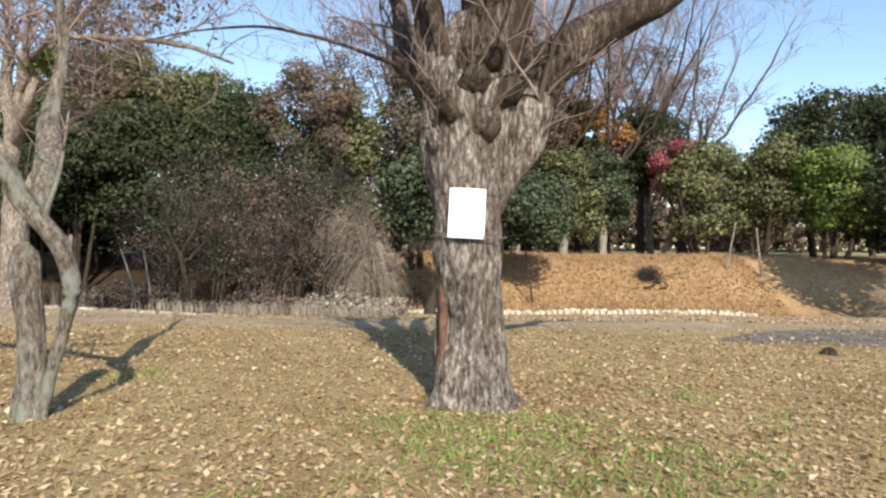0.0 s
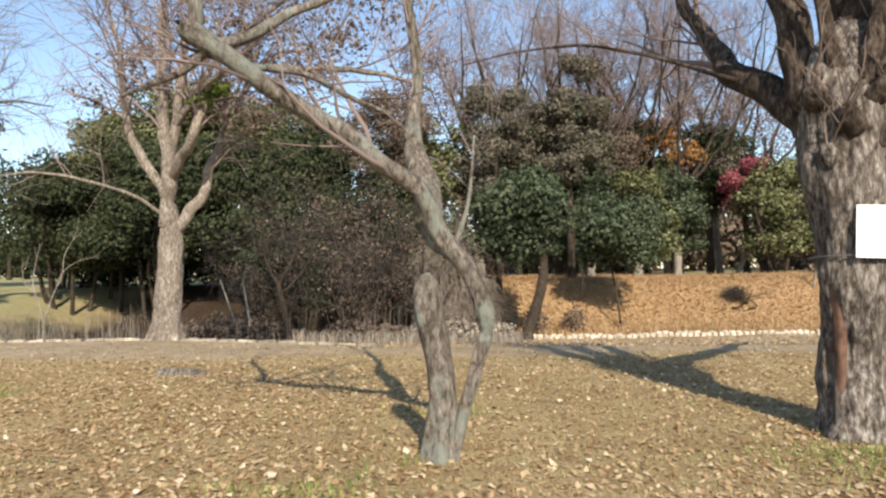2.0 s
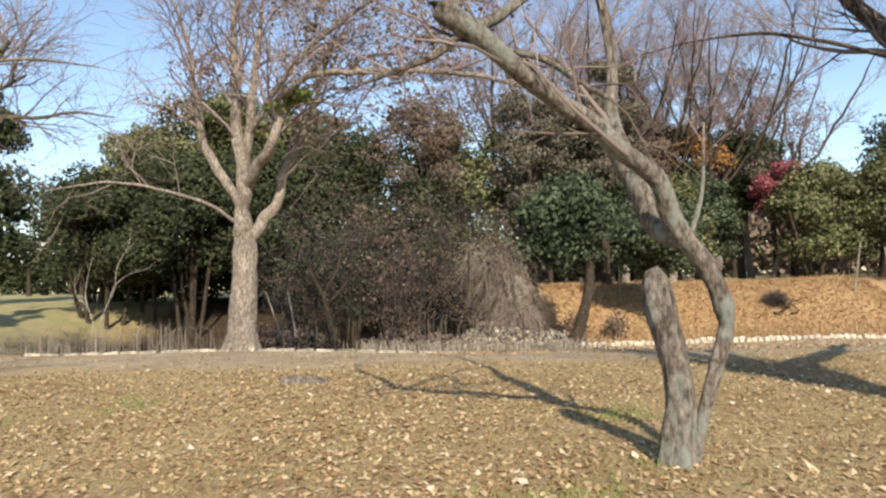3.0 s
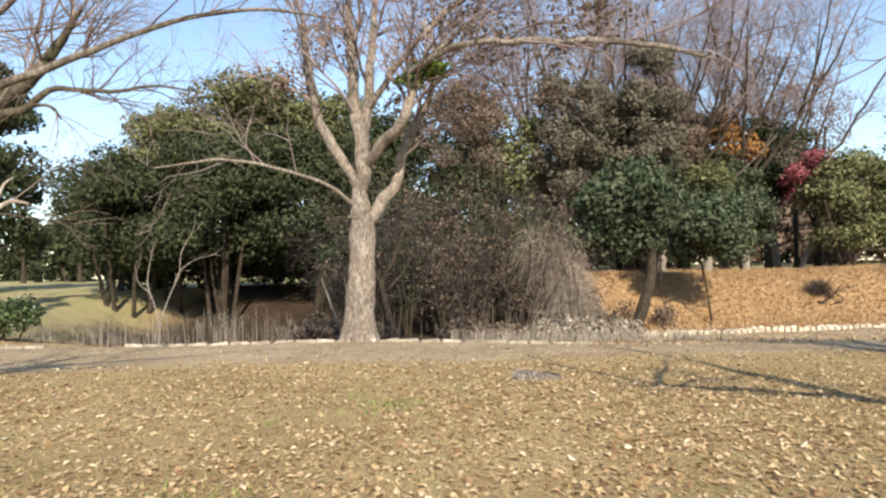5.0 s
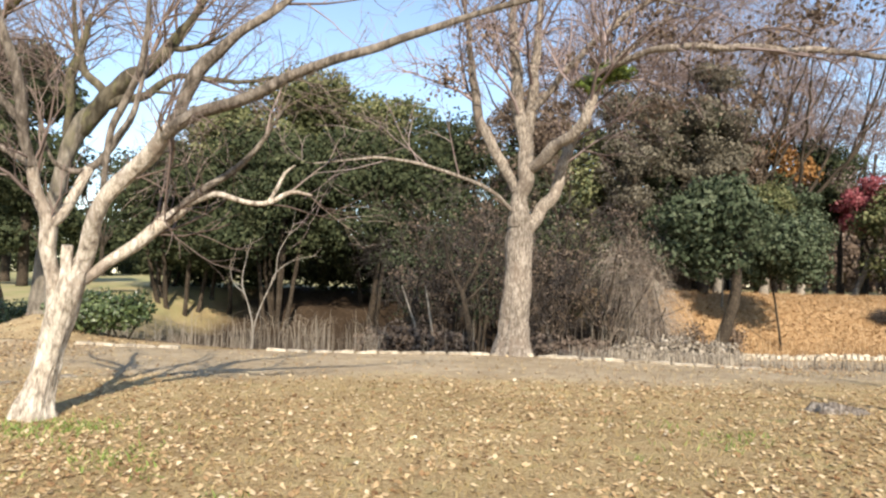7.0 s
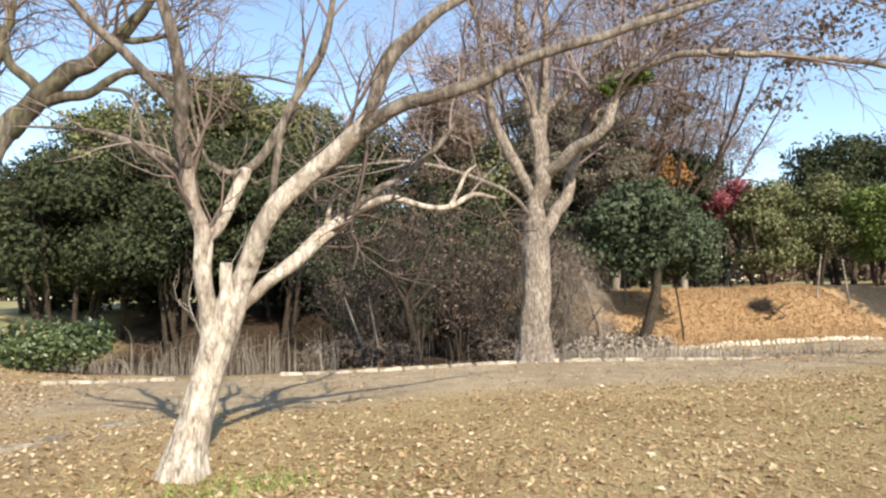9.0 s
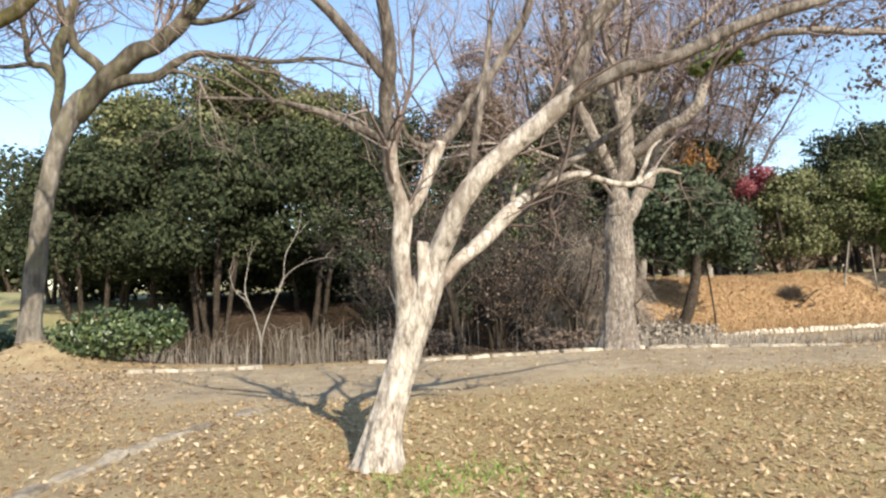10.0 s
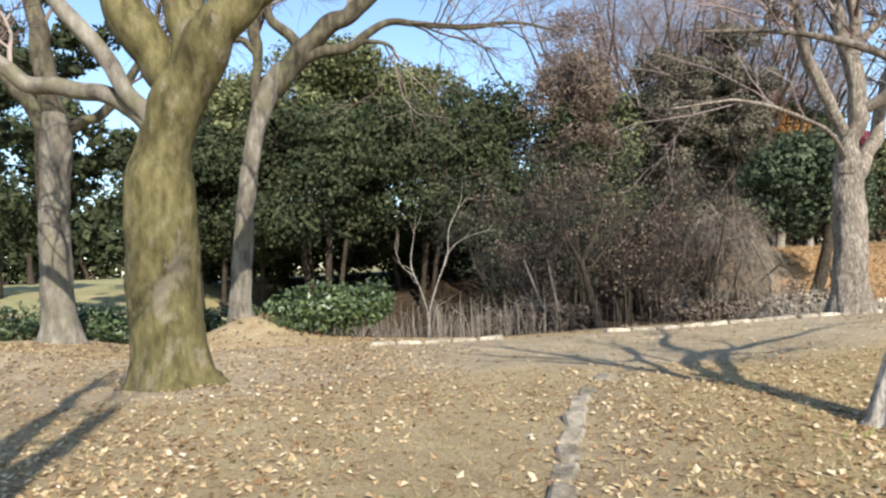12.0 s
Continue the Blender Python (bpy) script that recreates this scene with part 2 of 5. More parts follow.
M_RED = island_material("leaves_crimson", [(0.15, (0.15, 0.03, 0.037)), (0.5, (0.29, 0.075, 0.088)), (0.9, (0.42, 0.17, 0.17))], 0.7, 0.25, 0.2, 0.6)
M_LITTER = island_material("fallen_leaves", [(0.06, (0.17, 0.08, 0.035)), (0.33, (0.41, 0.265, 0.135)), (0.65, (0.58, 0.425, 0.24)), (0.93, (0.74, 0.61, 0.41))], 0.75, 0.25, 0.25, 0.8, 0.25)
M_LITTER_DULL = island_material("fallen_leaves_brown", [(0.05, (0.12, 0.06, 0.03)), (0.3, (0.31, 0.20, 0.10)), (0.6, (0.47, 0.345, 0.19)), (0.95, (0.63, 0.50, 0.32))], 0.8, 0.2, 0.2, 0.8, 0.3)
M_LITTER_PALE = island_material("fallen_leaves_bleached", [(0.1, (0.5, 0.37, 0.22)), (0.6, (0.68, 0.54, 0.36)), (0.95, (0.78, 0.68, 0.52))], 0.65, 0.2, 0.35, 0.8, 0.2)
M_STRAW = island_material("dry_grass_blades", [(0.1, (0.17, 0.115, 0.045)), (0.5, (0.36, 0.265, 0.115)), (0.9, (0.52, 0.42, 0.22))], 0.8, 0.15, 0.2, 0.5)
M_GREENGRASS = island_material("green_grass_blades", [(0.1, (0.09, 0.13, 0.03)), (0.6, (0.20, 0.28, 0.065)), (0.95, (0.33, 0.37, 0.12))], 0.7, 0.15, 0.2, 0.5)
M_BANKSTRAW = island_material("bank_straw", [(0.1, (0.19, 0.10, 0.045)), (0.5, (0.43, 0.275, 0.135)), (0.9, (0.64, 0.48, 0.29))], 0.8, 0.1, 0.2, 0.5)
M_REED = island_material("dry_reeds", [(0.1, (0.12, 0.095, 0.07)), (0.5, (0.28, 0.235, 0.18)), (0.9, (0.50, 0.44, 0.35))], 0.8, 0.1, 0.2, 0.6)
M_STONE = stone_material("kerb_stone", (0.52, 0.47, 0.39), (0.26, 0.22, 0.17))
M_STONE_PALE = stone_material("pale_kerb_block", (0.72, 0.66, 0.55), (0.42, 0.36, 0.28))
M_PAPER = plain_material("white_laminated_sheet", (0.86, 0.87, 0.88), 0.35, 0.01, 3)
M_CORD = plain_material("grey_cord", (0.16, 0.14, 0.125), 0.8, 0.2, 40)


# ---- mesh helpers ----
def mesh_of(name, verts, faces, mat, smooth=True):
    """A mesh from arrays: faces all quads or all triangles."""
    verts, faces = np.asarray(verts, dtype=np.float32), np.asarray(faces, dtype=np.int32)
    me = bpy.data.meshes.new(name)
    k = faces.shape[1]
    me.vertices.add(len(verts))
    me.vertices.foreach_set("co", verts.ravel())
    me.loops.add(faces.size)
    me.loops.foreach_set("vertex_index", faces.ravel())
    me.polygons.add(len(faces))
    me.polygons.foreach_set("loop_start", np.arange(0, faces.size, k, dtype=np.int32))
    me.polygons.foreach_set("use_smooth", np.full(len(faces), smooth))
    me.update(calc_edges=True)
    me.materials.append(mat)
    return me


def thing(name, place, label, category, group="", kind=""):
    ob = new(name)
    ob.location = place
    return tagged(ob, label, category, group, kind)


def part(name, data, parent, label="", kind=""):
    """A mesh object under a thing or a part. Its coordinates are the thing's own."""
    ob = new(name, data)
    ob.parent = parent
    return tagged(ob, label, kind=kind)


def smooth01(a, b, v):
    t = np.clip((np.asarray(v, dtype=float) - a) / (b - a), 0, 1)
    return t * t * (3 - 2 * t)


def ramp01(a, b, v):
    return np.clip((np.asarray(v, dtype=float) - a) / (b - a), 0, 1)


def ripple(x, y):
    return (np.sin(x * 0.9 + 1.3 * np.sin(y * 0.5)) * np.sin(y * 0.8 + 0.7 * np.sin(x * 0.6)) * 0.6
            + np.sin(x * 2.3 + 0.9 * np.sin(y * 1.9)) * np.sin(y * 2.6 + 1.1) * 0.3 + np.sin(x * 5.1 + y * 1.3) * np.sin(y * 4.7 - x * 0.9) * 0.15)


def kerb_line(x):
    """y of the path's far edge."""
    return 15.15 + 0.0105 * np.clip(-(np.asarray(x, dtype=float) + 12), 0, 8) ** 2 - 0.02 * np.sin(np.asarray(x, dtype=float) * 0.7)


def ground_z(x, y):
    x, y = np.asarray(x, dtype=float), np.asarray(y, dtype=float)
    right = smooth01(-10.5, -3.5, x)
    k = kerb_line(x)
    hollow = -0.22 * smooth01(k + 0.05, k + 0.5, y) - 1.1 * smooth01(k + 1.5, k + 11, y) + 2.15 * smooth01(33.5, 44, y)
    slope = -1.7 * ramp01(13, 31.6, y) + 2.7 * smooth01(31.6, 38.8, y)
    far = 0.55 * smooth01(45, 90, y)
    back = ripple(x * 0.45, y * 0.45) * 0.12 * smooth01(16, 24, y)
    left = smooth01(-22, -27, x)
    hollow = hollow * (1 - left) + left * (0.9 * smooth01(19, 50, y) - 0.3 * smooth01(18, 21, y) * (1 - smooth01(24, 40, y)))
    z = (1 - right) * hollow + right * slope + far + back
    z = z + 0.16 * np.exp(-((x + 7.1) ** 2 + (y - 8.4) ** 2) / 1.6)
    z = z + 0.42 * np.exp(-((x + 20.9) ** 2 + (y - 18.1) ** 2) / 0.75) + 0.30 * smooth01(15.2, 17, y) * np.exp(-((x + 21.2) ** 2 + (y - 17.4) ** 2) / 10)
    z = z + 0.28 * smooth01(-22.5, -24.5, x) * smooth01(14, 16, y) * smooth01(22, 18, y)
    return z + 0.02 * ripple(x, y)


def gz(x, y):
    return float(ground_z(x, y))


def catmull(pts, step):
    """Points (x, y, z, r) resampled along a smooth curve."""
    p = np.array(pts, dtype=float)
    p = np.vstack([2 * p[0] - p[1], p, 2 * p[-1] - p[-2]])
    out = []
    for i in range(1, len(p) - 2):
        n = max(2, int(np.linalg.norm(p[i + 1, :3] - p[i, :3]) / step))
        for t in np.arange(n) / n:
            a, b, c, d = p[i - 1], p[i], p[i + 1], p[i + 2]
            out.append(0.5 * (2 * b + (c - a) * t + (2 * a - 5 * b + 4 * c - d) * t * t + (3 * b - a - 3 * c + d) * t ** 3))
    out.append(p[-2])
    out = np.array(out)
    return out[:, :3], np.maximum(out[:, 3], 0.003)


def rings(P, R, sides):
    """The rings of a tube round the points P, as (n, sides, 3), with the outward directions."""
    T = np.gradient(P, axis=0)
    T /= np.linalg.norm(T, axis=1)[:, None] + 1e-9
    ref = np.array([0.0, 0.0, 1.0]) if abs(T[:, 2]).mean() < 0.8 else np.array([1.0, 0.0, 0.0])
    U = np.cross(T, ref)
    U /= np.linalg.norm(U, axis=1)[:, None] + 1e-9
    V = np.cross(T, U)
    a = np.arange(sides) * (2 * np.pi / sides)
    out = U[:, None, :] * np.cos(a)[None, :, None] + V[:, None, :] * np.sin(a)[None, :, None]
    return P[:, None, :] + out * R[:, None, None], out


def tube_faces(n, sides, base=0):
    i = np.arange(n - 1)[:, None] * sides
    j = np.arange(sides)[None, :]
    k = (j + 1) % sides
    return (np.stack([i + j, i + k, i + sides + k, i + sides + j], axis=-1).reshape(-1, 4) + base)


def limb_mesh(name, pts, mat, sides=20, step=0.06, rough=0.12, ridge=0.02, seed=0, flare=0.0, wander=0.2):
    """A trunk or limb with lumps, bark ridges and, for a trunk, root flare. The end is closed."""
    P, R = catmull(pts, step)
    P = np.vstack([P, P[-1] + (P[-1] - P[-2]) * 0.15])
    R = np.append(R, R[-1] * 0.05)
    for i in range(2, len(P) - 1):
        w = Vector((P[i][0] * 2.1 + seed, P[i][1] * 2.1, P[i][2] * 2.1))
        P[i] = P[i] + np.array(noise.noise_vector(w)) * min(R[i], 0.11) * wander
    V, out = rings(P, R, sides)
    a = np.arange(sides) * (2 * np.pi / sides)
    s = np.concatenate([[0], np.cumsum(np.linalg.norm(np.diff(P, axis=0), axis=1))])
    off = np.zeros(V.shape[:2])
    for i in range(len(P) - 1):
        for j in range(sides):
            c, d = math.cos(a[j]), math.sin(a[j])
            lump = noise.noise(Vector((c * 1.3 + seed, d * 1.3, s[i] * 1.8)))
            lump2 = noise.noise(Vector((c * 3.1, d * 3.1 + seed, s[i] * 4.2)))
            rd = 1 - 2.2 * abs(noise.noise(Vector((c * 5.5, d * 5.5 + seed, s[i] * 1.7))))
            off[i, j] = R[i] * rough * (lump + 0.45 * lump2) + ridge * rd * min(1, R[i] / 0.12)
            if flare:
                off[i, j] += flare * math.exp(-s[i] / 0.22) * (0.75 + 0.6 * math.sin(a[j] * 5 + seed + 0.8 * math.sin(a[j] * 2 + seed)))
    V = V + out * off[:, :, None]
    return mesh_of(name, V.reshape(-1, 3), tube_faces(len(P), sides), mat), P, R


def twigs_mesh(name, curves, mat, sides=3):
    vs, fs, base = [], [], 0
    for P, R in curves:
        V, _ = rings(P, R, sides)
        vs.append(V.reshape(-1, 3))
        fs.append(tube_faces(len(P), sides, base))
        base += len(P) * sides
    return mesh_of(name, np.concatenate(vs), np.concatenate(fs), mat)


def sprout(rng, P, R, out, count, length, depth, start=0.35, spread=0.9, up=0.25, droop=0.0, thin=0.5, fork=0.62, floor=0.004):
    """Branches that leave the curve P, each with branches of its own."""
    n = len(P)
    for _ in range(count):
        f = rng.uniform(start, 1.0) * (n - 1)
        i = min(int(f), n - 2)
        o = P[i] + (P[i + 1] - P[i]) * (f - i)
        t = P[i + 1] - P[i]
        t = t / (np.linalg.norm(t) + 1e-9)
        side = rng.normal(size=3)
        side -= t * side.dot(t)
        side /= np.linalg.norm(side) + 1e-9
        ang = spread * rng.uniform(0.55, 1.15)
        d = t * math.cos(ang) + side * math.sin(ang)
        d[2] += up
        d /= np.linalg.norm(d)
        L = length * rng.uniform(0.55, 1.25)
        r0 = max(floor, min(R[i] * thin, L * 0.022))
        m = 4 if floor > 0.009 else 6 if L > 0.8 else 5
        pts = [o]
        for q in range(m - 1):
            d = d + rng.normal(size=3) * 0.16 + np.array([0, 0, up * 0.12 - droop * (q + 1) * 0.12])
            d /= np.linalg.norm(d)
            pts.append(pts[-1] + d * (L / (m - 1)))
        C = np.array(pts)
        CR = np.linspace(r0, max(floor * 0.6, r0 * 0.3), m)
        out.append((C, CR))
        if depth > 0:
            sprout(rng, C, CR, out, max(2, int(count * 0.62)), L * fork, depth - 1, 0.2, spread, up * 0.7, droop, 0.65, fork, floor)


def branching_tree(place, label, trunk, limbs, bark, twig, seed, count=8, length=1.5, depth=2, up=0.2, droop=0.0, ridge=0.018,
                   rough=0.12, flare=0.12, sides=40, step=0.05, limb_bark=None, floor=0.004, name="tree", low=0.35, group="", limb_step=0.06, limb_wander=0.75):
    """A leafless tree: trunk, limbs as parts of their own, and its twigs. Points are relative to the foot."""
    rng = np.random.default_rng(seed)
    t = thing(name, place, label, "tree", group)
    me, P, R = limb_mesh("trunk", trunk, bark, sides, step, rough, ridge, seed, flare)
    part("trunk", me, t)
    out = []
    for i, l in enumerate(limbs):
        own = limb_bark or bark
        if not isinstance(l, list):
            own, l = l
        r = max(q[3] for q in l)
        me, P, R = limb_mesh("limb", l, own, (20 if r > 0.09 else 12) if limb_step < 0.2 else 7, limb_step, rough, ridge * 0.6, seed + i * 3.7, 0.0, limb_wander)
        part("limb", me, t)
        if np.linalg.norm(P[-1] - P[0]) < 0.7:
            continue
        k = max(3, int(count * min(1.0, max(0.3, r / 0.085))))
        sprout(rng, P, R, out, k, length, depth, low, 0.85, up, droop, floor=floor)
    if out:
        part("twig_spray", twigs_mesh("twig_spray", out, twig), t, "fine bare twigs", "stuff")
    return t


def leaf_cloud(rng, lumps, count, size, flat=0.35, shell=0.35, long=1.7):
    """Leaf blades near the surface of lumps (x, y, z, rx, ry, rz): corners of bent four-sided leaves."""
    L = np.array(lumps, dtype=float)
    w = (L[:, 3] * L[:, 4] + L[:, 4] * L[:, 5]) ** 1.0
    idx = rng.choice(len(L), size=count, p=w / w.sum())
    d = rng.normal(size=(count, 3))
    d /= np.linalg.norm(d, axis=1)[:, None]
    rr = 1 - shell * rng.random(count) ** 1.6 + rng.normal(size=count) * 0.07
    wob = 1 + 0.16 * np.sin(d[:, 0] * 5 + idx * 1.7) * np.sin(d[:, 1] * 6 + idx) + 0.12 * np.sin(d[:, 2] * 9 + idx * 2.3)
    c = L[idx, :3] + d * L[idx, 3:] * (rr * wob)[:, None]
    nrm = d + rng.normal(size=(count, 3)) * (0.9 - flat)
    nrm /= np.linalg.norm(nrm, axis=1)[:, None]
    a = np.cross(nrm, rng.normal(size=(count, 3)))
    a /= np.linalg.norm(a, axis=1)[:, None] + 1e-9
    b = np.cross(nrm, a)
    s = size * rng.uniform(0.6, 1.35, count)[:, None]
    V = np.stack([c - a * s * long * 0.5, c + b * s * 0.5 - nrm * s * 0.12, c + a * s * long * 0.5, c - b * s * 0.5 - nrm * s * 0.12], axis=1)
    return V.reshape(-1, 3), np.arange(count * 4).reshape(-1, 4)


def lumpy(rng, centre, radius, height, n, small=0.45):
    """Lumps that fill a crown of that radius and height unevenly."""
    out = []
    for _ in range(n):
        a, q = rng.uniform(0, 2 * math.pi), math.sqrt(rng.random())
        h = rng.uniform(-0.5, 0.5)
        k = math.sqrt(max(0.05, 1 - (1.7 * h) ** 2)) if h > 0 else 1.0
        s = radius * small * rng.uniform(0.6, 1.25)
        out.append((centre[0] + math.cos(a) * q * radius * 0.75 * k, centre[1] + math.sin(a) * q * radius * 0.75 * k,
                    centre[2] + h * height * 0.85, s, s, s * rng.uniform(0.6, 0.9)))
    return out


def leafy_tree(x, y, label, crown_z, radius, height, mat, seed, stems=3, leaves=9000, size=0.16, bark=None, stem_r=0.14, lumps=16,
               spread=0.5, name="tree", small=0.45, flat=0.35, group="", lean=0.0):
    """A tree in leaf: one or more stems that fork into the crown, and a crown of single leaves in clumps."""
    rng = np.random.default_rng(seed)
    z0 = gz(x, y)
    t = thing(name, (x, y, z0), label, "tree", group)
    top = crown_z - z0
    twig = []
    for i in range(stems):
        a = rng.uniform(0, 2 * math.pi)
        q = spread * (0.25 + 0.75 * rng.random()) if stems > 1 else 0
        bx, by = math.cos(a) * q, math.sin(a) * q
        bz = gz(x + bx, y + by) - z0 - 0.06
        ex, ey = bx * 2.2 + rng.normal() * 0.35 + lean, by * 2.2 + rng.normal() * 0.35
        pts = [(bx, by, bz, stem_r * 1.25), (bx * 1.1 + lean * 0.15, by * 1.1, bz + 0.35, stem_r), ((bx + ex) / 2 + rng.normal() * 0.12, (by + ey) / 2, top * 0.5, stem_r * 0.85),
               (ex, ey, top, stem_r * 0.55)]
        me, P, R = limb_mesh("trunk", pts, bark or M_BARK_DARK, 10, 0.2, 0.15, 0.01, seed + i)
        part("trunk", me, t)
        sprout(rng, P, R, twig, 5, radius * 0.6, 1, 0.55, 0.8, 0.3, floor=0.012)
    if twig:
        part("branch_spray", twigs_mesh("branch_spray", twig, bark or M_BARK_DARK), t, "", "stuff")
    V, F = leaf_cloud(rng, lumpy(rng, (lean, 0, top), radius, height, lumps, small), leaves, size, flat)
    part("crown", mesh_of("crown", V, F, mat, False), t, "", "stuff")
    return t


# ---- ground ----
def lines_of(*spans):
    out = []
    for a, b, s in spans:
        out.extend(np.arange(a, b, s))
    return np.array(out + [spans[-1][1]])


gx = lines_of((-900, -200, 100), (-200, -60, 14), (-60, -30, 1.5), (-30, 20, 0.28), (20, 60, 1.6), (60, 200, 14), (200, 900, 100))
gy = lines_of((-900, -100, 100), (-100, -4, 6), (-4, 0, 1.0), (0, 20, 0.25), (20, 46, 0.4), (46, 100, 2.2), (100, 300, 25), (300, 900, 100))
GX, GY = np.meshgrid(gx, gy)
GZ = ground_z(GX, GY)
nx = len(gx)
ii, jj = np.meshgrid(np.arange(len(gy) - 1), np.arange(nx - 1), indexing="ij")
quads = np.stack([ii * nx + jj, ii * nx + jj + 1, (ii + 1) * nx + jj + 1, (ii + 1) * nx + jj], axis=-1).reshape(-1, 4)
ground_mesh = mesh_of("ground", np.stack([GX, GY, GZ], axis=-1).reshape(-1, 3), quads, M_GROUND)


def zones(x, y):
    """Weights of path, straw bank and shade-darkened leafmould, and of what is not meadow."""
    w = ripple(x * 1.1, y * 1.1)
    right = smooth01(-10, -4, x)
    k = kerb_line(x)
    path = smooth01(11.2, 12.6, y + w * 0.7) * (1 - smooth01(k - 0.1, k + 0.25, y) * (1 - right)) * (1 - right * smooth01(29, 31.4, y))
    path = path * 0.8 + 0.55 * np.exp(-((x + 17.6 + (y - 9) * -0.35) / 0.9) ** 2) * smooth01(13, 11, y)
    path = np.maximum(path, 0.35 * smooth01(-15.5, -19.0, x + w) * (1 - smooth01(17.5, 20, y)))
    bank = smooth01(-4.5, -1.5, x + w * 0.8) * smooth01(31.4, 32.2, y) * (1 - smooth01(43, 47, y + w))
    mould_shade = (1 - smooth01(-5, -2, x + w)) * smooth01(k + 1.8, k + 4.0, y + w * 0.6) * (1 - smooth01(44, 50, y)) * smooth01(-24.5, -21.5, x + w)
    mould_shade = np.maximum(mould_shade, smooth01(41, 44, y) * (1 - smooth01(50, 58, y)) * smooth01(-6, -2, x) * 0.7)
    rest = 1 - smooth01(44, 56, y) * 0.9 - (1 - smooth01(-26, -22, x)) * smooth01(19, 24, y) * 0.9
    return np.clip(np.stack([path, bank, mould_shade, np.clip(rest, 0, 1)], axis=-1), 0, 1)


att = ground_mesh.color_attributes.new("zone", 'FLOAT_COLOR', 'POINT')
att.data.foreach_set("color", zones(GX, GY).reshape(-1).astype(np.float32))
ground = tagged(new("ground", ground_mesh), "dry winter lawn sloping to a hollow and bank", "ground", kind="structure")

# ---- near trees ----
# the old tree that carries the white sheet
tree_t = branching_tree((0.30, 6.15, 0), "thick old tree with furrowed grey bark, burred crown", [
    (0.02, 0, -0.1, 0.37), (0.0, 0, 0.25, 0.31), (-0.02, 0, 0.8, 0.275), (-0.05, 0, 1.5, 0.28), (-0.07, 0, 2.0, 0.33), (-0.08, 0, 2.45, 0.375), (-0.06, 0, 2.85, 0.39),
    (-0.02, 0.02, 3.2, 0.33), (0.02, 0.05, 3.5, 0.2)],
    [[(0.2, -0.02, 1.75, 0.06), (0.33, -0.05, 2.13, 0.12), (0.45, -0.08, 2.36, 0.16), (0.53, -0.08, 2.66, 0.19)],
     (M_BARK_BROWN, [(0.5, -0.06, 2.5, 0.17), (0.58, -0.08, 2.95, 0.205), (0.81, -0.1, 3.18, 0.19), (1.15, -0.1, 3.42, 0.165), (1.62, -0.12, 3.7, 0.145), (2.4, -0.1, 4.2, 0.12), (3.4, 0.0, 4.9, 0.08), (4.6, 0.2, 5.6, 0.04)]),
     (M_BARK_BROWN, [(-0.05, 0.0, 2.85, 0.22), (0.06, 0.02, 3.3, 0.19), (-0.02, 0.05, 3.8, 0.165), (0.1, 0.2, 4.6, 0.13), (0.5, 0.4, 5.8, 0.09), (0.7, 0.6, 7.2, 0.04)]),
     (M_BARK_BROWN, [(0.2, 0.1, 2.95, 0.18), (0.36, 0.16, 3.4, 0.15), (0.5, 0.25, 4.1, 0.12), (1.0, 0.4, 5.4, 0.07), (1.4, 0.5, 6.6, 0.03)]),
     (M_BARK_BROWN, [(-0.3, 0.05, 2.85, 0.16), (-0.42, 0.1, 3.3, 0.14), (-0.47, 0.15, 3.8, 0.12), (-0.7, 0.3, 4.6, 0.09), (-1.0, 0.5, 6.0, 0.06), (-1.2, 0.6, 7.0, 0.03)]),
     (M_BARK_BROWN, [(-0.22, 0.15, 2.7, 0.2), (-0.42, 0.4, 2.96, 0.16), (-0.58, 0.6, 3.2, 0.135), (-0.68, 0.95, 3.5, 0.11), (-0.76, 1.35, 3.9, 0.085), (-0.88, 1.7, 4.5, 0.06), (-1.1, 2.0, 5.6, 0.025)]),
     (M_BARK_BROWN, [(-0.58, 0.6, 3.2, 0.03), (-1.1, 0.75, 3.42, 0.021), (-1.65, 0.8, 3.6, 0.017), (-2.2, 0.8, 3.7, 0.014), (-2.8, 0.75, 3.64, 0.01), (-3.4, 0.7, 3.5, 0.006)]),
     (M_BARK_BROWN, [(-0.22, -0.18, 2.95, 0.11), (-0.34, -0.24, 3.35, 0.06), (-0.5, -0.3, 4.0, 0.04), (-0.9, -0.4, 5.0, 0.02)]),
     (M_BARK_BROWN, [(-0.05, -0.3, 2.9, 0.12), (-0.02, -0.36, 3.3, 0.07), (0.1, -0.4, 4.0, 0.045), (-0.1, -0.5, 5.2, 0.02)]),
     (M_BARK_BROWN, [(0.1, -0.2, 3.0, 0.14), (0.2, -0.5, 3.6, 0.09), (0.1, -0.9, 4.6, 0.06), (0.4, -1.2, 5.6, 0.03)])],
    M_BARK_OLD, M_TWIG, 3, count=8, length=1.5, depth=2, up=0.25, ridge=0.03, rough=0.17, flare=0.1, sides=84, step=0.032, low=0.3)

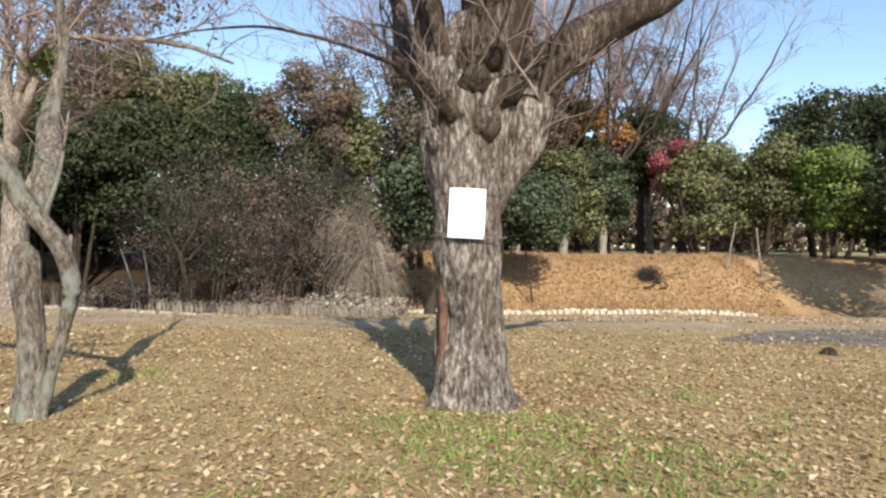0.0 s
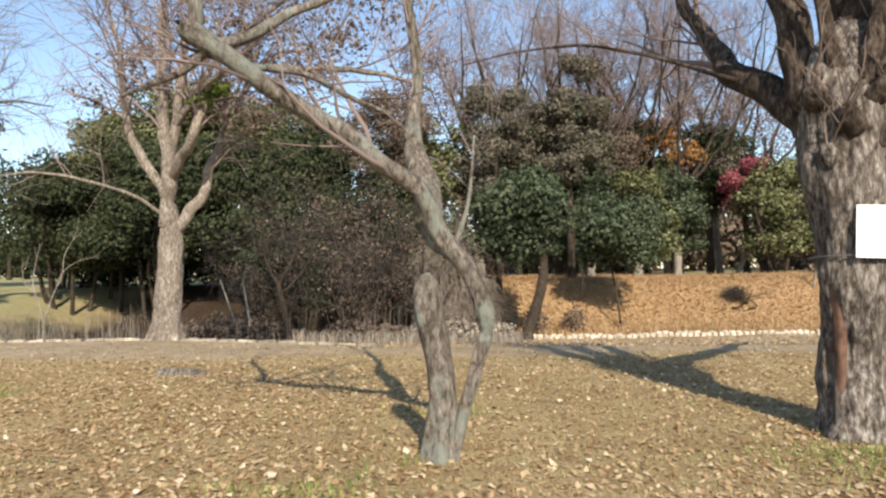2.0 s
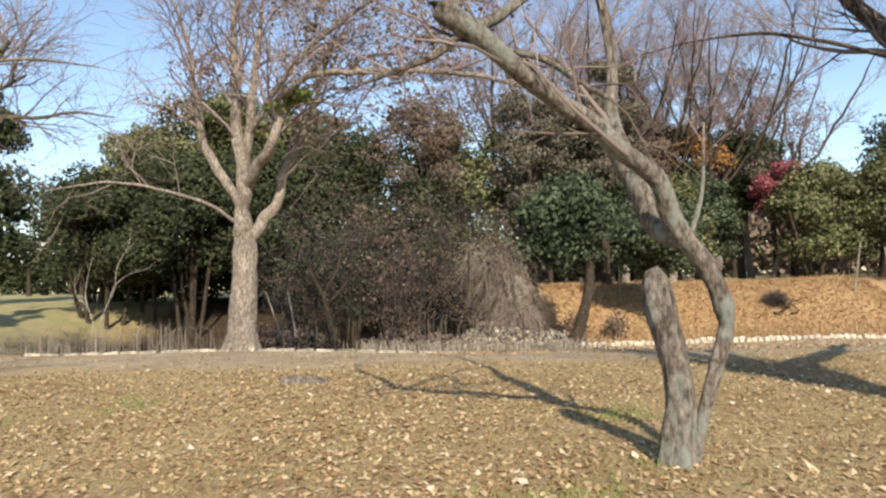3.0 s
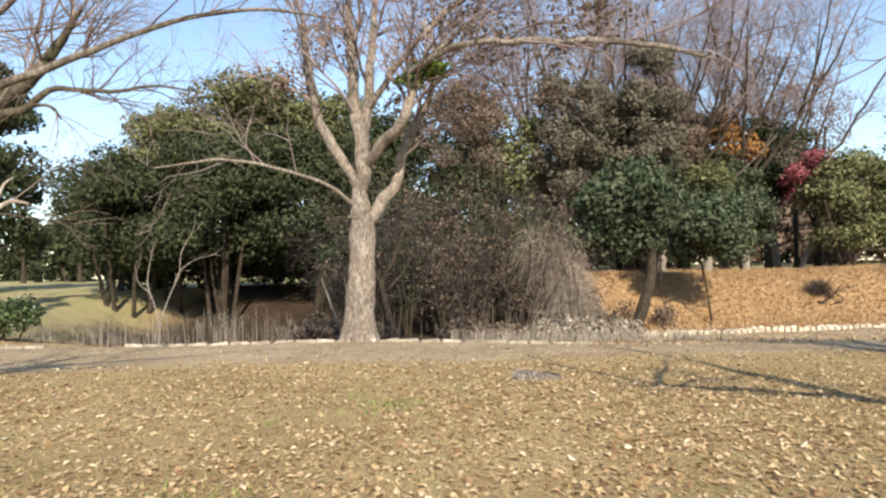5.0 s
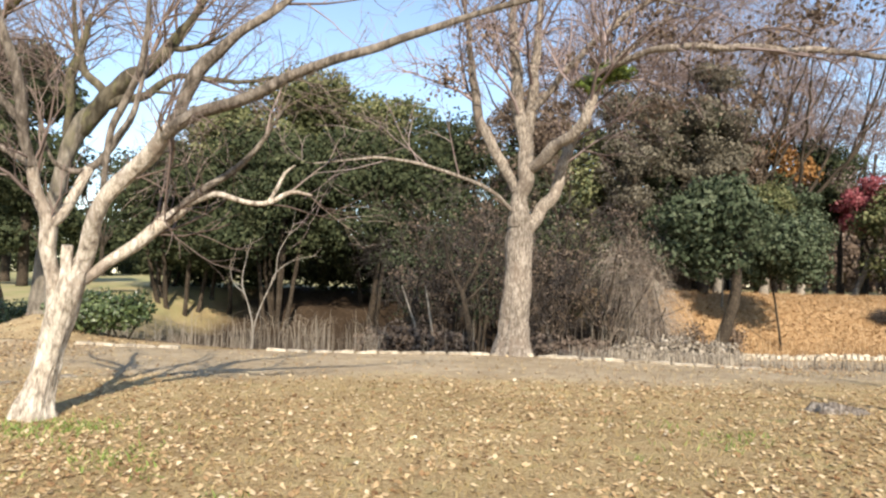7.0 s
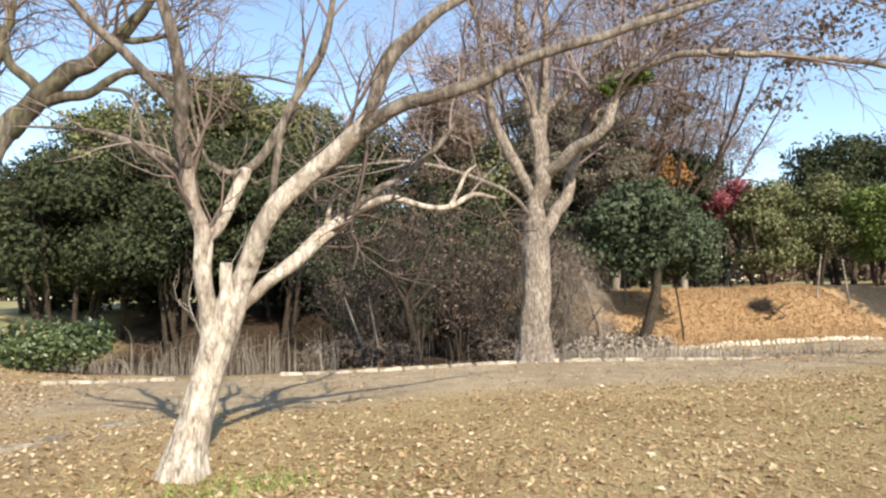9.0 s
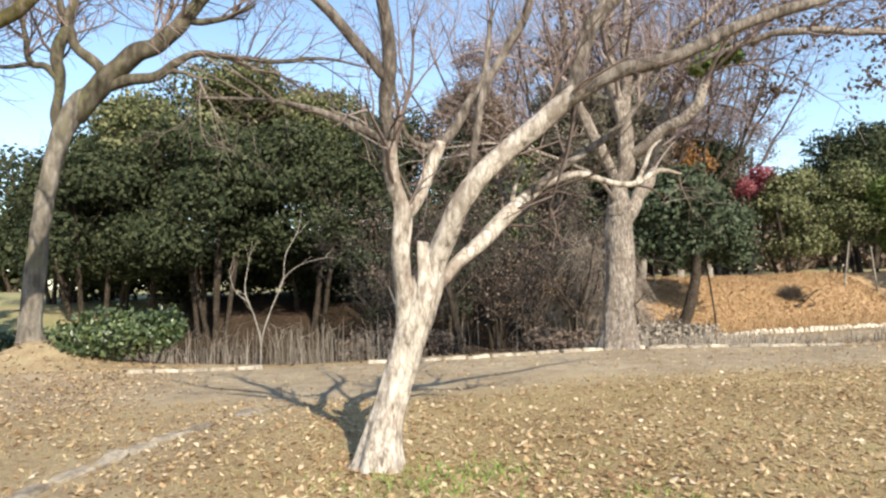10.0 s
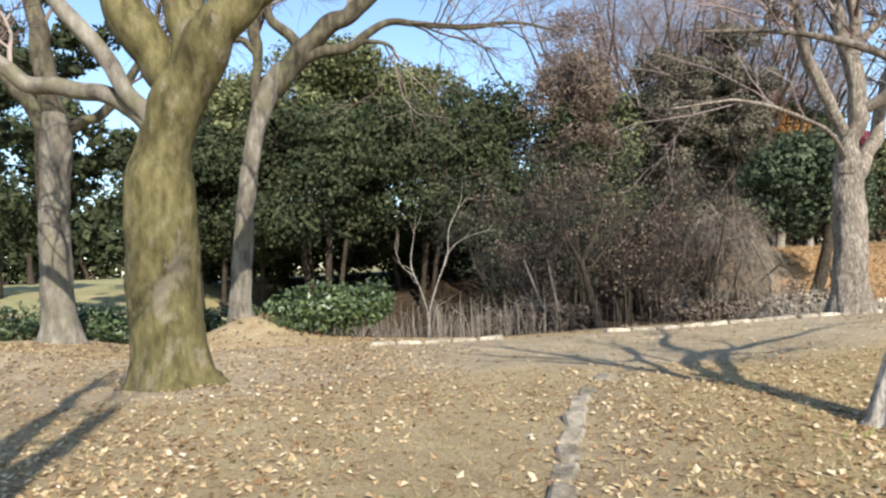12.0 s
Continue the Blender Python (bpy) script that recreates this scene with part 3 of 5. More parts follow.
for i, (x, y, z, r, l) in enumerate(((-0.2, -0.28, 2.62, 0.13, 0.16), (0.1, -0.33, 2.5, 0.12, 0.14), (0.0, -0.34, 2.86, 0.14, 0.18), (-0.34, -0.14, 2.85, 0.14, 0.2), (0.26, -0.26, 2.8, 0.12, 0.16), (-0.3, -0.2, 2.35, 0.09, 0.1), (0.12, -0.3, 3.08, 0.13, 0.2))):
    n = math.hypot(x, y)
    u, v = x / n, y / n
    part("burl", limb_mesh("burl", [(x - u * 0.1, y - v * 0.1, z - 0.06, r * 0.9), (x, y, z, r), (x + u * l * 0.5, y + v * l * 0.5, z + 0.06, r * 0.8), (x + u * l * 0.8, y + v * l * 0.8, z + 0.12, r * 0.4)], M_BARK_BROWN if z > 2.6 else M_BARK_OLD, 18, 0.03, 0.35, 0.022, i + 3)[0], tree_t)
    shoots = []
    sprout(np.random.default_rng(70 + i), np.array([(x, y, z), (x + u * l, y + v * l, z + 0.1)]), np.array([0.05, 0.03]), shoots, 4, 0.6, 1, 0.3, 0.9, 0.6, floor=0.004)
    part("shoot_spray", twigs_mesh("shoot_spray", shoots, M_TWIG), tree_t, "thin upright shoots", "stuff")

# the half-dead leaning tree with two stems
branching_tree((-3.28, 5.45, 0), "half-dead leaning tree with lichen, broken stem", [
    (-0.05, 0, -0.1, 0.14), (-0.05, 0.0, 0.14, 0.104), (-0.02, -0.02, 0.4, 0.098), (-0.045, -0.02, 0.65, 0.094), (-0.08, 0.0, 0.9, 0.102), (-0.13, 0.05, 1.2, 0.11), (-0.15, 0.06, 1.33, 0.088), (-0.17, 0.06, 1.42, 0.045)],
    [[(0.05, -0.02, 0.0, 0.05), (0.1, -0.03, 0.18, 0.046), (0.16, -0.05, 0.44, 0.046), (0.24, -0.05, 0.72, 0.052), (0.325, -0.05, 0.96, 0.057), (0.31, -0.05, 1.09, 0.071), (0.25, -0.05, 1.29, 0.066), (0.2, -0.05, 1.43, 0.072),
      (0.07, -0.06, 1.62, 0.07), (-0.03, -0.12, 1.82, 0.074), (-0.12, -0.2, 2.0, 0.068), (-0.3, -0.28, 2.15, 0.066), (-0.54, -0.34, 2.3, 0.066), (-0.8, -0.46, 2.47, 0.066), (-1.1, -0.66, 2.68, 0.062), (-1.4, -0.83, 2.88, 0.062), (-1.6, -0.88, 3.05, 0.08), (-1.66, -0.88, 3.12, 0.06)],
     [(0.05, -0.05, 1.58, 0.06), (-0.07, 0.15, 1.78, 0.086), (-0.15, 0.35, 2.07, 0.107), (-0.24, 0.55, 2.36, 0.098), (-0.3, 0.7, 2.7, 0.074), (-0.25, 0.75, 3.06, 0.048), (-0.27, 0.78, 3.4, 0.046), (-0.31, 0.8, 3.8, 0.04), (-0.4, 0.9, 4.8, 0.02)],
     [(0.22, -0.05, 1.35, 0.042), (0.285, -0.05, 1.43, 0.034), (0.3, -0.05, 1.5, 0.016)],
     [(-1.61, -0.87, 3.04, 0.06), (-1.62, -0.85, 3.25, 0.048), (-1.68, -0.8, 3.5, 0.042), (-2.1, -0.5, 4.4, 0.02)],
     [(-1.34, -0.8, 2.84, 0.03), (-1.18, -0.6, 2.88, 0.024), (-0.95, -0.4, 2.88, 0.023), (-0.66, -0.2, 2.76, 0.022), (-0.4, 0.0, 2.68, 0.014)],
     [(-1.5, -0.85, 2.96, 0.03), (-1.73, -0.8, 2.82, 0.026), (-1.93, -0.75, 2.76, 0.02), (-2.2, -0.7, 2.68, 0.01)],
     [(0.08, -0.06, 1.61, 0.02), (0.18, -0.05, 1.89, 0.016), (0.22, -0.03, 2.15, 0.012), (0.25, 0.0, 2.5, 0.007)],
     [(-1.48, -0.85, 2.96, 0.04), (-1.28, -0.6, 3.14, 0.04), (-1.08, -0.45, 3.32, 0.034), (-0.78, -0.3, 3.52, 0.026), (-0.3, 0.0, 4.0, 0.012)]],
    M_BARK_LICHEN, M_TWIG, 11, count=8, length=0.95, depth=2, up=0.2, ridge=0.012, rough=0.16, flare=0.05, sides=44, step=0.03, floor=0.003, low=0.55)

# the forked tree on the path's edge
tree_b = branching_tree((-9.95, 15.45, 0), "tall forked bare tree with pale tan trunk", [
    (0, 0, -0.25, 0.44), (0, 0, 0.12, 0.36), (0.02, 0, 0.6, 0.285), (0.06, 0, 1.4, 0.265), (0.1, 0, 2.3, 0.255), (0.08, -0.02, 2.7, 0.2), (0.05, -0.1, 3.05, 0.16)],
    [[(0.06, -0.05, 2.6, 0.2), (0.05, -0.15, 3.1, 0.15), (0.2, -0.25, 3.7, 0.15), (0.06, -0.25, 4.8, 0.13), (-0.05, -0.1, 6.0, 0.1), (-0.1, 0.0, 7.6, 0.06), (0.1, 0.2, 9.2, 0.02)],
     [(0.15, -0.22, 3.5, 0.12), (0.25, -0.2, 4.6, 0.11), (0.35, -0.1, 5.8, 0.09), (0.5, 0.0, 7.4, 0.05), (0.6, 0.2, 8.8, 0.02)],
     [(0.18, -0.25, 3.6, 0.1), (0.65, -0.7, 4.05, 0.11), (1.1, -1.2, 4.42, 0.1), (1.25, -1.25, 4.8, 0.08), (1.6, -1.3, 5.5, 0.06), (2.6, -1.6, 6.3, 0.03)],
     [(0.2, -0.02, 2.45, 0.13), (0.5, 0.0, 2.85, 0.13), (0.85, 0.0, 3.4, 0.11), (1.05, 0.05, 4.1, 0.1), (1.6, 0.1, 5.2, 0.07), (2.0, 0.2, 6.6, 0.03)],
     [(0.0, -0.1, 3.3, 0.1), (-0.55, -0.2, 4.3, 0.1), (-0.8, -0.2, 4.9, 0.09), (-0.95, -0.2, 5.8, 0.07), (-1.1, -0.2, 7.0, 0.04), (-1.6, 0, 8.2, 0.02)],
     [(-0.02, -0.15, 2.85, 0.04), (-0.8, -0.5, 3.35, 0.035), (-2.4, -0.8, 3.75, 0.025), (-3.9, -1.0, 3.6, 0.01)],
     [(0.9, -1.0, 5.2, 0.05), (2.2, -2.2, 5.5, 0.06), (3.4, -2.9, 5.3, 0.055), (5.1, -3.4, 5.05, 0.045), (6.3, -3.8, 4.6, 0.02)],
     [(0.3, -0.2, 4.9, 0.07), (1.5, -0.8, 6.2, 0.06), (3.2, -1.5, 7.2, 0.04), (5.0, -2.2, 7.6, 0.015)]],
    M_BARK_TAN, M_TWIG_FAR, 21, count=14, length=1.9, depth=2, up=0.12, droop=0.12, ridge=0.018, rough=0.14, flare=0.16, sides=64, step=0.04, floor=0.006, low=0.3)

# the cream-barked leaning tree
branching_tree((-15.47, 8.71, 0), "leaning many-stemmed tree with cream peeling bark", [
    (-0.03, 0, -0.08, 0.18), (0.0, 0, 0.1, 0.15), (0.04, 0, 0.24, 0.132), (0.1, -0.02, 0.5, 0.113), (0.18, -0.04, 0.8, 0.115), (0.27, -0.07, 1.06, 0.128), (0.35, -0.1, 1.3, 0.12), (0.41, -0.1, 1.48, 0.1)],
    [[(0.2, -0.1, 0.95, 0.07), (0.18, -0.13, 1.3, 0.068), (0.17, -0.17, 1.6, 0.068), (0.2, -0.2, 1.85, 0.072), (0.18, -0.23, 1.98, 0.066), (0.12, -0.27, 2.13, 0.056), (0.09, -0.33, 2.32, 0.055), (0.08, -0.4, 2.52, 0.05)],
     (M_BARK_ASH, [(0.08, -0.38, 2.46, 0.05), (0.05, -0.48, 2.75, 0.05), (0.06, -0.54, 2.95, 0.052), (0.03, -0.6, 3.3, 0.044), (-0.08, -0.7, 3.75, 0.038), (-0.2, -0.8, 4.4, 0.02)]),
     [(0.2, -0.22, 1.92, 0.05), (0.31, -0.2, 2.01, 0.045), (0.38, -0.18, 2.16, 0.048), (0.43, -0.16, 2.33, 0.048), (0.49, -0.14, 2.48, 0.048)],
     (M_BARK_ASH, [(0.48, -0.14, 2.45, 0.042), (0.62, -0.12, 2.6, 0.036), (0.76, -0.1, 2.8, 0.036), (0.9, -0.1, 3.05, 0.03), (1.0, -0.05, 3.6, 0.015)]),
     [(0.41, -0.08, 1.42, 0.095), (0.5, -0.14, 1.72, 0.082), (0.64, -0.22, 2.0, 0.078), (0.8, -0.28, 2.24, 0.074), (1.05, -0.36, 2.47, 0.074), (1.34, -0.5, 2.7, 0.073), (1.46, -0.58, 2.78, 0.066)],
     (M_BARK_ASH, [(1.42, -0.56, 2.75, 0.062), (1.76, -0.68, 2.92, 0.058), (2.22, -0.8, 3.04, 0.054), (2.6, -0.84, 3.24, 0.047), (3.05, -0.88, 3.38, 0.042), (3.7, -0.9, 3.6, 0.034), (4.5, -0.9, 3.9, 0.026), (5.5, -0.8, 4.1, 0.018), (6.4, -0.7, 4.0, 0.008)]),
     [(0.46, -0.06, 1.36, 0.055), (0.64, 0.0, 1.55, 0.052), (0.9, 0.06, 1.77, 0.064), (1.13, 0.1, 1.97, 0.064), (1.4, 0.1, 2.18, 0.05)],
     [(1.36, 0.1, 2.15, 0.042), (1.58, 0.06, 2.24, 0.034), (1.74, 0.02, 2.28, 0.03), (1.9, 0.0, 2.24, 0.026), (2.1, 0.0, 2.19, 0.025), (2.28, 0.0, 2.2, 0.025), (2.5, 0.0, 2.31, 0.022), (2.7, 0.0, 2.28, 0.01)],
     [(2.26, 0.0, 2.19, 0.02), (2.36, 0.0, 2.36, 0.018), (2.42, 0.0, 2.5, 0.014), (2.52, 0.0, 2.58, 0.006)],
     (M_BARK_ASH, [(1.3, 0.1, 2.1, 0.04), (1.6, 0.05, 2.34, 0.036), (1.9, 0.0, 2.52, 0.032), (2.2, -0.1, 2.8, 0.022), (2.5, -0.2, 3.2, 0.01)]),
     [(1.16, 0.1, 2.0, 0.024), (1.2, 0.08, 2.2, 0.016), (1.26, 0.05, 2.36, 0.012)],
     [(0.34, -0.16, 1.35, 0.06), (0.35, -0.18, 1.55, 0.05), (0.355, -0.18, 1.7, 0.046)],
     (M_BARK_ASH, [(0.48, -0.14, 2.46, 0.03), (0.36, -0.18, 2.45, 0.027), (0.22, -0.24, 2.52, 0.02), (0.15, -0.3, 2.72, 0.016), (0.1, -0.4, 3.1, 0.008)]),
     (M_BARK_ASH, [(0.05, -0.52, 2.85, 0.034), (-0.14, -0.55, 3.05, 0.037), (-0.34, -0.6, 3.28, 0.034), (-0.56, -0.65, 3.48, 0.03), (-0.8, -0.7, 3.8, 0.022), (-1.1, -0.7, 4.3, 0.01)]),
     (M_BARK_ASH, [(0.1, -0.36, 2.4, 0.026), (-0.02, -0.3, 2.5, 0.031), (-0.28, -0.2, 2.64, 0.028), (-0.54, -0.1, 2.75, 0.023), (-0.8, 0.0, 2.82, 0.016), (-1.3, 0.1, 2.85, 0.008)]),
     (M_BARK_ASH, [(0.7, -0.24, 2.1, 0.03), (0.76, -0.3, 2.5, 0.028), (0.82, -0.35, 2.85, 0.03), (0.98, -0.4, 3.15, 0.034), (1.16, -0.5, 3.5, 0.03), (1.25, -0.6, 4.1, 0.015)]),
     (M_BARK_ASH, [(1.4, -0.55, 2.74, 0.05), (1.52, -0.5, 3.0, 0.052), (1.64, -0.48, 3.25, 0.062), (1.74, -0.48, 3.45, 0.06), (2.0, -0.5, 3.7, 0.048), (2.4, -0.5, 4.0, 0.036), (3.2, -0.4, 4.8, 0.015)])],
    M_BARK_CREAM, M_TWIG, 33, count=9, length=0.95, depth=2, up=0.3, ridge=0.014, rough=0.16, flare=0.06, sides=52, step=0.03, floor=0.003, low=0.55)

# the smooth grey tree on its mound of earth
branching_tree((-21.05, 18.3, 0.3), "slender smooth grey tree on an earth mound", [
    (-0.1, 0, -0.3, 0.3), (-0.1, 0, 0.35, 0.215), (-0.02, 0, 1.25, 0.19), (0.06, 0, 2.15, 0.178), (0.2, 0, 3.15, 0.168), (0.42, 0, 4.05, 0.182), (0.62, 0, 4.6, 0.21), (0.85, 0, 4.98, 0.2), (1.0, 0, 5.15, 0.13)],
    [[(0.66, 0, 4.6, 0.19), (1.12, -0.02, 5.2, 0.22), (1.45, -0.05, 5.6, 0.2), (2.1, -0.1, 6.08, 0.18), (2.7, -0.15, 6.52, 0.16), (3.1, -0.2, 7.0, 0.13), (3.9, -0.3, 8.0, 0.05)],
     [(1.3, 0, 5.3, 0.13), (1.95, -0.1, 5.44, 0.11), (2.4, -0.15, 5.56, 0.095), (2.95, -0.2, 5.92, 0.078), (3.7, -0.25, 5.94, 0.062), (4.65, -0.3, 5.86, 0.05), (5.7, -0.3, 5.96, 0.035), (6.8, -0.3, 5.8, 0.015)],
     [(1.35, 0.0, 5.5, 0.11), (0.92, 0.05, 5.92, 0.105), (0.64, 0.05, 6.4, 0.09), (0.44, 0.1, 7.0, 0.07), (0.3, 0.2, 8.0, 0.03)],
     [(0.42, 0.0, 4.3, 0.1), (0.4, 0.0, 4.75, 0.1), (0.48, 0.0, 5.15, 0.09), (0.42, 0.0, 5.6, 0.11), (0.42, 0.0, 6.05, 0.12), (0.56, 0.0, 6.5, 0.11), (0.8, 0.1, 7.6, 0.05)],
     [(0.45, 0.0, 5.38, 0.08), (0.19, 0.0, 5.66, 0.072), (-0.1, 0.0, 5.72, 0.065), (-0.16, 0.0, 6.18, 0.055), (-0.3, 0.0, 6.8, 0.03)],
     [(-0.1, 0.0, 5.7, 0.05), (-0.58, -0.05, 5.6, 0.04), (-1.1, -0.1, 5.64, 0.028), (-1.5, -0.1, 5.82, 0.015)],
     [(2.5, -0.15, 5.62, 0.045), (3.06, -0.2, 5.52, 0.036), (3.28, -0.2, 5.2, 0.02)],
     [(2.9, -0.18, 6.7, 0.08), (3.6, -0.2, 6.75, 0.06), (4.3, -0.2, 7.1, 0.03)]],
    M_BARK_SMOOTH, M_TWIG, 44, limb_bark=M_BARK_OLIVE, count=11, length=2.0, depth=2, up=0.1, ridge=0.006, rough=0.12, flare=0.16, sides=36, step=0.06, floor=0.006, low=0.4)

# the stout mossy tree
branching_tree((-21.38, 13.25, 0), "stout tree trunk covered with olive moss", [
    (0.05, 0, -0.1, 0.5), (0.02, 0, 0.25, 0.445), (-0.04, 0, 0.84, 0.42), (-0.06, 0, 1.6, 0.41), (-0.06, 0, 2.2, 0.405), (-0.03, 0, 2.58, 0.39), (0.0, 0, 2.74, 0.345), (0.06, 0, 3.0, 0.31), (0.18, 0, 3.4, 0.33), (0.34, 0, 3.75, 0.3), (0.42, 0, 3.95, 0.2)],
    [[(0.2, -0.02, 3.4, 0.29), (0.52, -0.08, 4.02, 0.31), (0.74, -0.12, 4.4, 0.26), (1.1, -0.16, 4.8, 0.23), (1.8, -0.2, 6.0, 0.13), (2.5, -0.2, 7.4, 0.05)],
     [(0.32, 0.05, 3.65, 0.25), (0.4, 0.1, 4.28, 0.27), (0.33, 0.15, 4.8, 0.26), (0.3, 0.3, 6.4, 0.13), (0.3, 0.4, 8.0, 0.04)],
     [(0.16, 0.1, 3.55, 0.2), (0.0, 0.12, 3.98, 0.22), (-0.18, 0.15, 4.34, 0.26), (-0.4, 0.18, 4.78, 0.25), (-0.9, 0.25, 6.2, 0.12), (-1.4, 0.3, 7.4, 0.04)],
     (M_BARK_SMOOTH, [(-0.05, -0.05, 3.15, 0.14), (-0.27, -0.08, 3.48, 0.1), (-0.44, -0.1, 3.77, 0.1), (-0.65, -0.12, 4.1, 0.105), (-0.9, -0.15, 4.4, 0.1), (-1.2, -0.15, 4.85, 0.085), (-1.9, -0.2, 5.8, 0.04)]),
     (M_BARK_SMOOTH, [(0.0, 0.0, 3.1, 0.15), (-0.34, 0.08, 3.43, 0.115), (-0.68, 0.12, 3.6, 0.112), (-1.12, 0.15, 3.68, 0.11), (-1.5, 0.15, 3.76, 0.105), (-1.9, 0.15, 4.05, 0.09), (-3.2, 0.2, 4.6, 0.05)]),
     [(0.95, -0.1, 4.6, 0.14), (1.4, -0.1, 4.8, 0.11), (2.1, -0.2, 5.3, 0.08), (3.0, -0.3, 6.2, 0.04)]],
    M_BARK_MOSS, M_TWIG, 55, count=10, length=1.6, depth=2, up=0.15, ridge=0.006, rough=0.1, flare=0.17, sides=72, step=0.04, floor=0.005, low=0.45)

# the grey tree behind it
branching_tree((-24.2, 17.6, 0.25), "upright grey tree trunk with spreading roots", [
    (0, 0, -0.3, 0.42), (0, 0, 0.1, 0.34), (-0.02, 0, 0.5, 0.27), (-0.05, 0, 1.6, 0.25), (0.0, 0, 2.8, 0.24), (0.08, 0, 3.7, 0.27), (0.05, 0, 4.1, 0.22)],
    [[(0.05, 0, 3.5, 0.16), (-0.25, 0, 4.1, 0.15), (-0.5, 0, 4.5, 0.12), (-1.2, 0, 5.4, 0.07), (-2.0, 0, 6.5, 0.03)],
     [(0.08, 0, 3.6, 0.14), (0.5, -0.05, 3.95, 0.1), (0.9, -0.1, 4.1, 0.09), (1.5, -0.1, 4.9, 0.07), (2.0, -0.1, 6.2, 0.03)],
     [(0.05, 0, 3.8, 0.2), (-0.1, 0, 5.0, 0.18), (-0.25, 0, 6.4, 0.14), (-0.2, 0.1, 8.2, 0.05)]],
    M_BARK_SMOOTH, M_TWIG, 66, limb_bark=M_BARK_OLIVE, count=12, length=1.7, depth=2, up=0.15, ridge=0.008, rough=0.12, flare=0.22, sides=36, step=0.06, floor=0.006)

# a bare tree beside the end of the walk, which throws the shade on the leaves there
branching_tree((-20.75, 3.4, 0), "bare tree with mossy trunk beside the lawn", [
    (0, 0, -0.1, 0.58), (0, 0, 0.3, 0.5), (0, 0, 1.5, 0.46), (0, 0, 3.0, 0.44), (0, 0, 3.6, 0.3)],
    [[(0, 0, 3.0, 0.2), (0.5, -0.3, 4.4, 0.15), (1.0, -0.8, 6.2, 0.06)], [(0, 0, 3.2, 0.2), (-0.5, 0.2, 4.6, 0.14), (-1.2, 0.6, 6.4, 0.05)],
     [(0, 0, 3.2, 0.2), (0.1, 0.5, 4.8, 0.12), (0.3, 1.0, 6.6, 0.04)]],
    M_BARK_MOSS, M_TWIG, 77, count=6, length=1.6, depth=1, ridge=0.008, sides=20, step=0.1, floor=0.006)

# ---- woods behind ----
EV = "dark evergreen broadleaf tree with dense rounded crown"
# Rear crowns 4-6 take paler olive leaves as painted sunlight on the tops.
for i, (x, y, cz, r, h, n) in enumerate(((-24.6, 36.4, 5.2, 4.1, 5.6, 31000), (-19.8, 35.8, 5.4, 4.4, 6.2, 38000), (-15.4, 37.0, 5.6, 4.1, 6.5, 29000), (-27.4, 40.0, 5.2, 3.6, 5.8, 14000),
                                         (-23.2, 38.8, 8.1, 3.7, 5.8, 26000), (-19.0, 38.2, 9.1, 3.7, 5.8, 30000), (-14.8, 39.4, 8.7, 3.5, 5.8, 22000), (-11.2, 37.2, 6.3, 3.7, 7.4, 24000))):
    leafy_tree(x, y, EV if i not in (4, 5, 6) else "tall rear tree, sunlit crown tone put into olive leaves", cz, r, h, M_EVERGREEN if i not in (4, 5, 6) else M_OLIVE, 100 + i, stems=5 if i < 4 else 2, leaves=int(n * 0.8), size=0.136,
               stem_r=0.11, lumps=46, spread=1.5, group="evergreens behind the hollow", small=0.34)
# Added leaf masses block the bright field, standing in for shade under crowns.
for i, x in enumerate((-25.5, -22.0, -18.5, -15.0, -11.5, -8.0, -4.5)):
    y = 42.0 + (i % 3) * 0.9
    leafy_tree(x, y, "added evergreen screen standing in for dark under the crowns", gz(x, y) + 1.5, 2.4, 2.4, M_EVERGREEN, 190 + i, stems=2, leaves=4200, size=0.2, stem_r=0.06, lumps=18, name="shrub", small=0.5, group="undergrowth behind the trees")
for i, (x, y, cz, r, h, n, m) in enumerate(((-8.6, 37.5, 5.6, 3.8, 7.2, 18000, M_EVERGREEN), (-4.6, 38.5, 6.2, 3.6, 8.2, 18000, M_OLIVE), (2.4, 41.0, 7.6, 3.9, 8.6, 34000, M_GREYGREEN),
                                            (-1.2, 42.5, 6.8, 3.4, 8.0, 14000, M_EVERGREEN))):
    leafy_tree(x, y, "tall evergreen tree with grey-green crown" if i == 2 else EV, cz, r, h, m, 120 + i, stems=3, leaves=int(n * 0.8), size=0.135, stem_r=0.2, lumps=44, spread=0.9, group="evergreens behind the thicket", small=0.33)
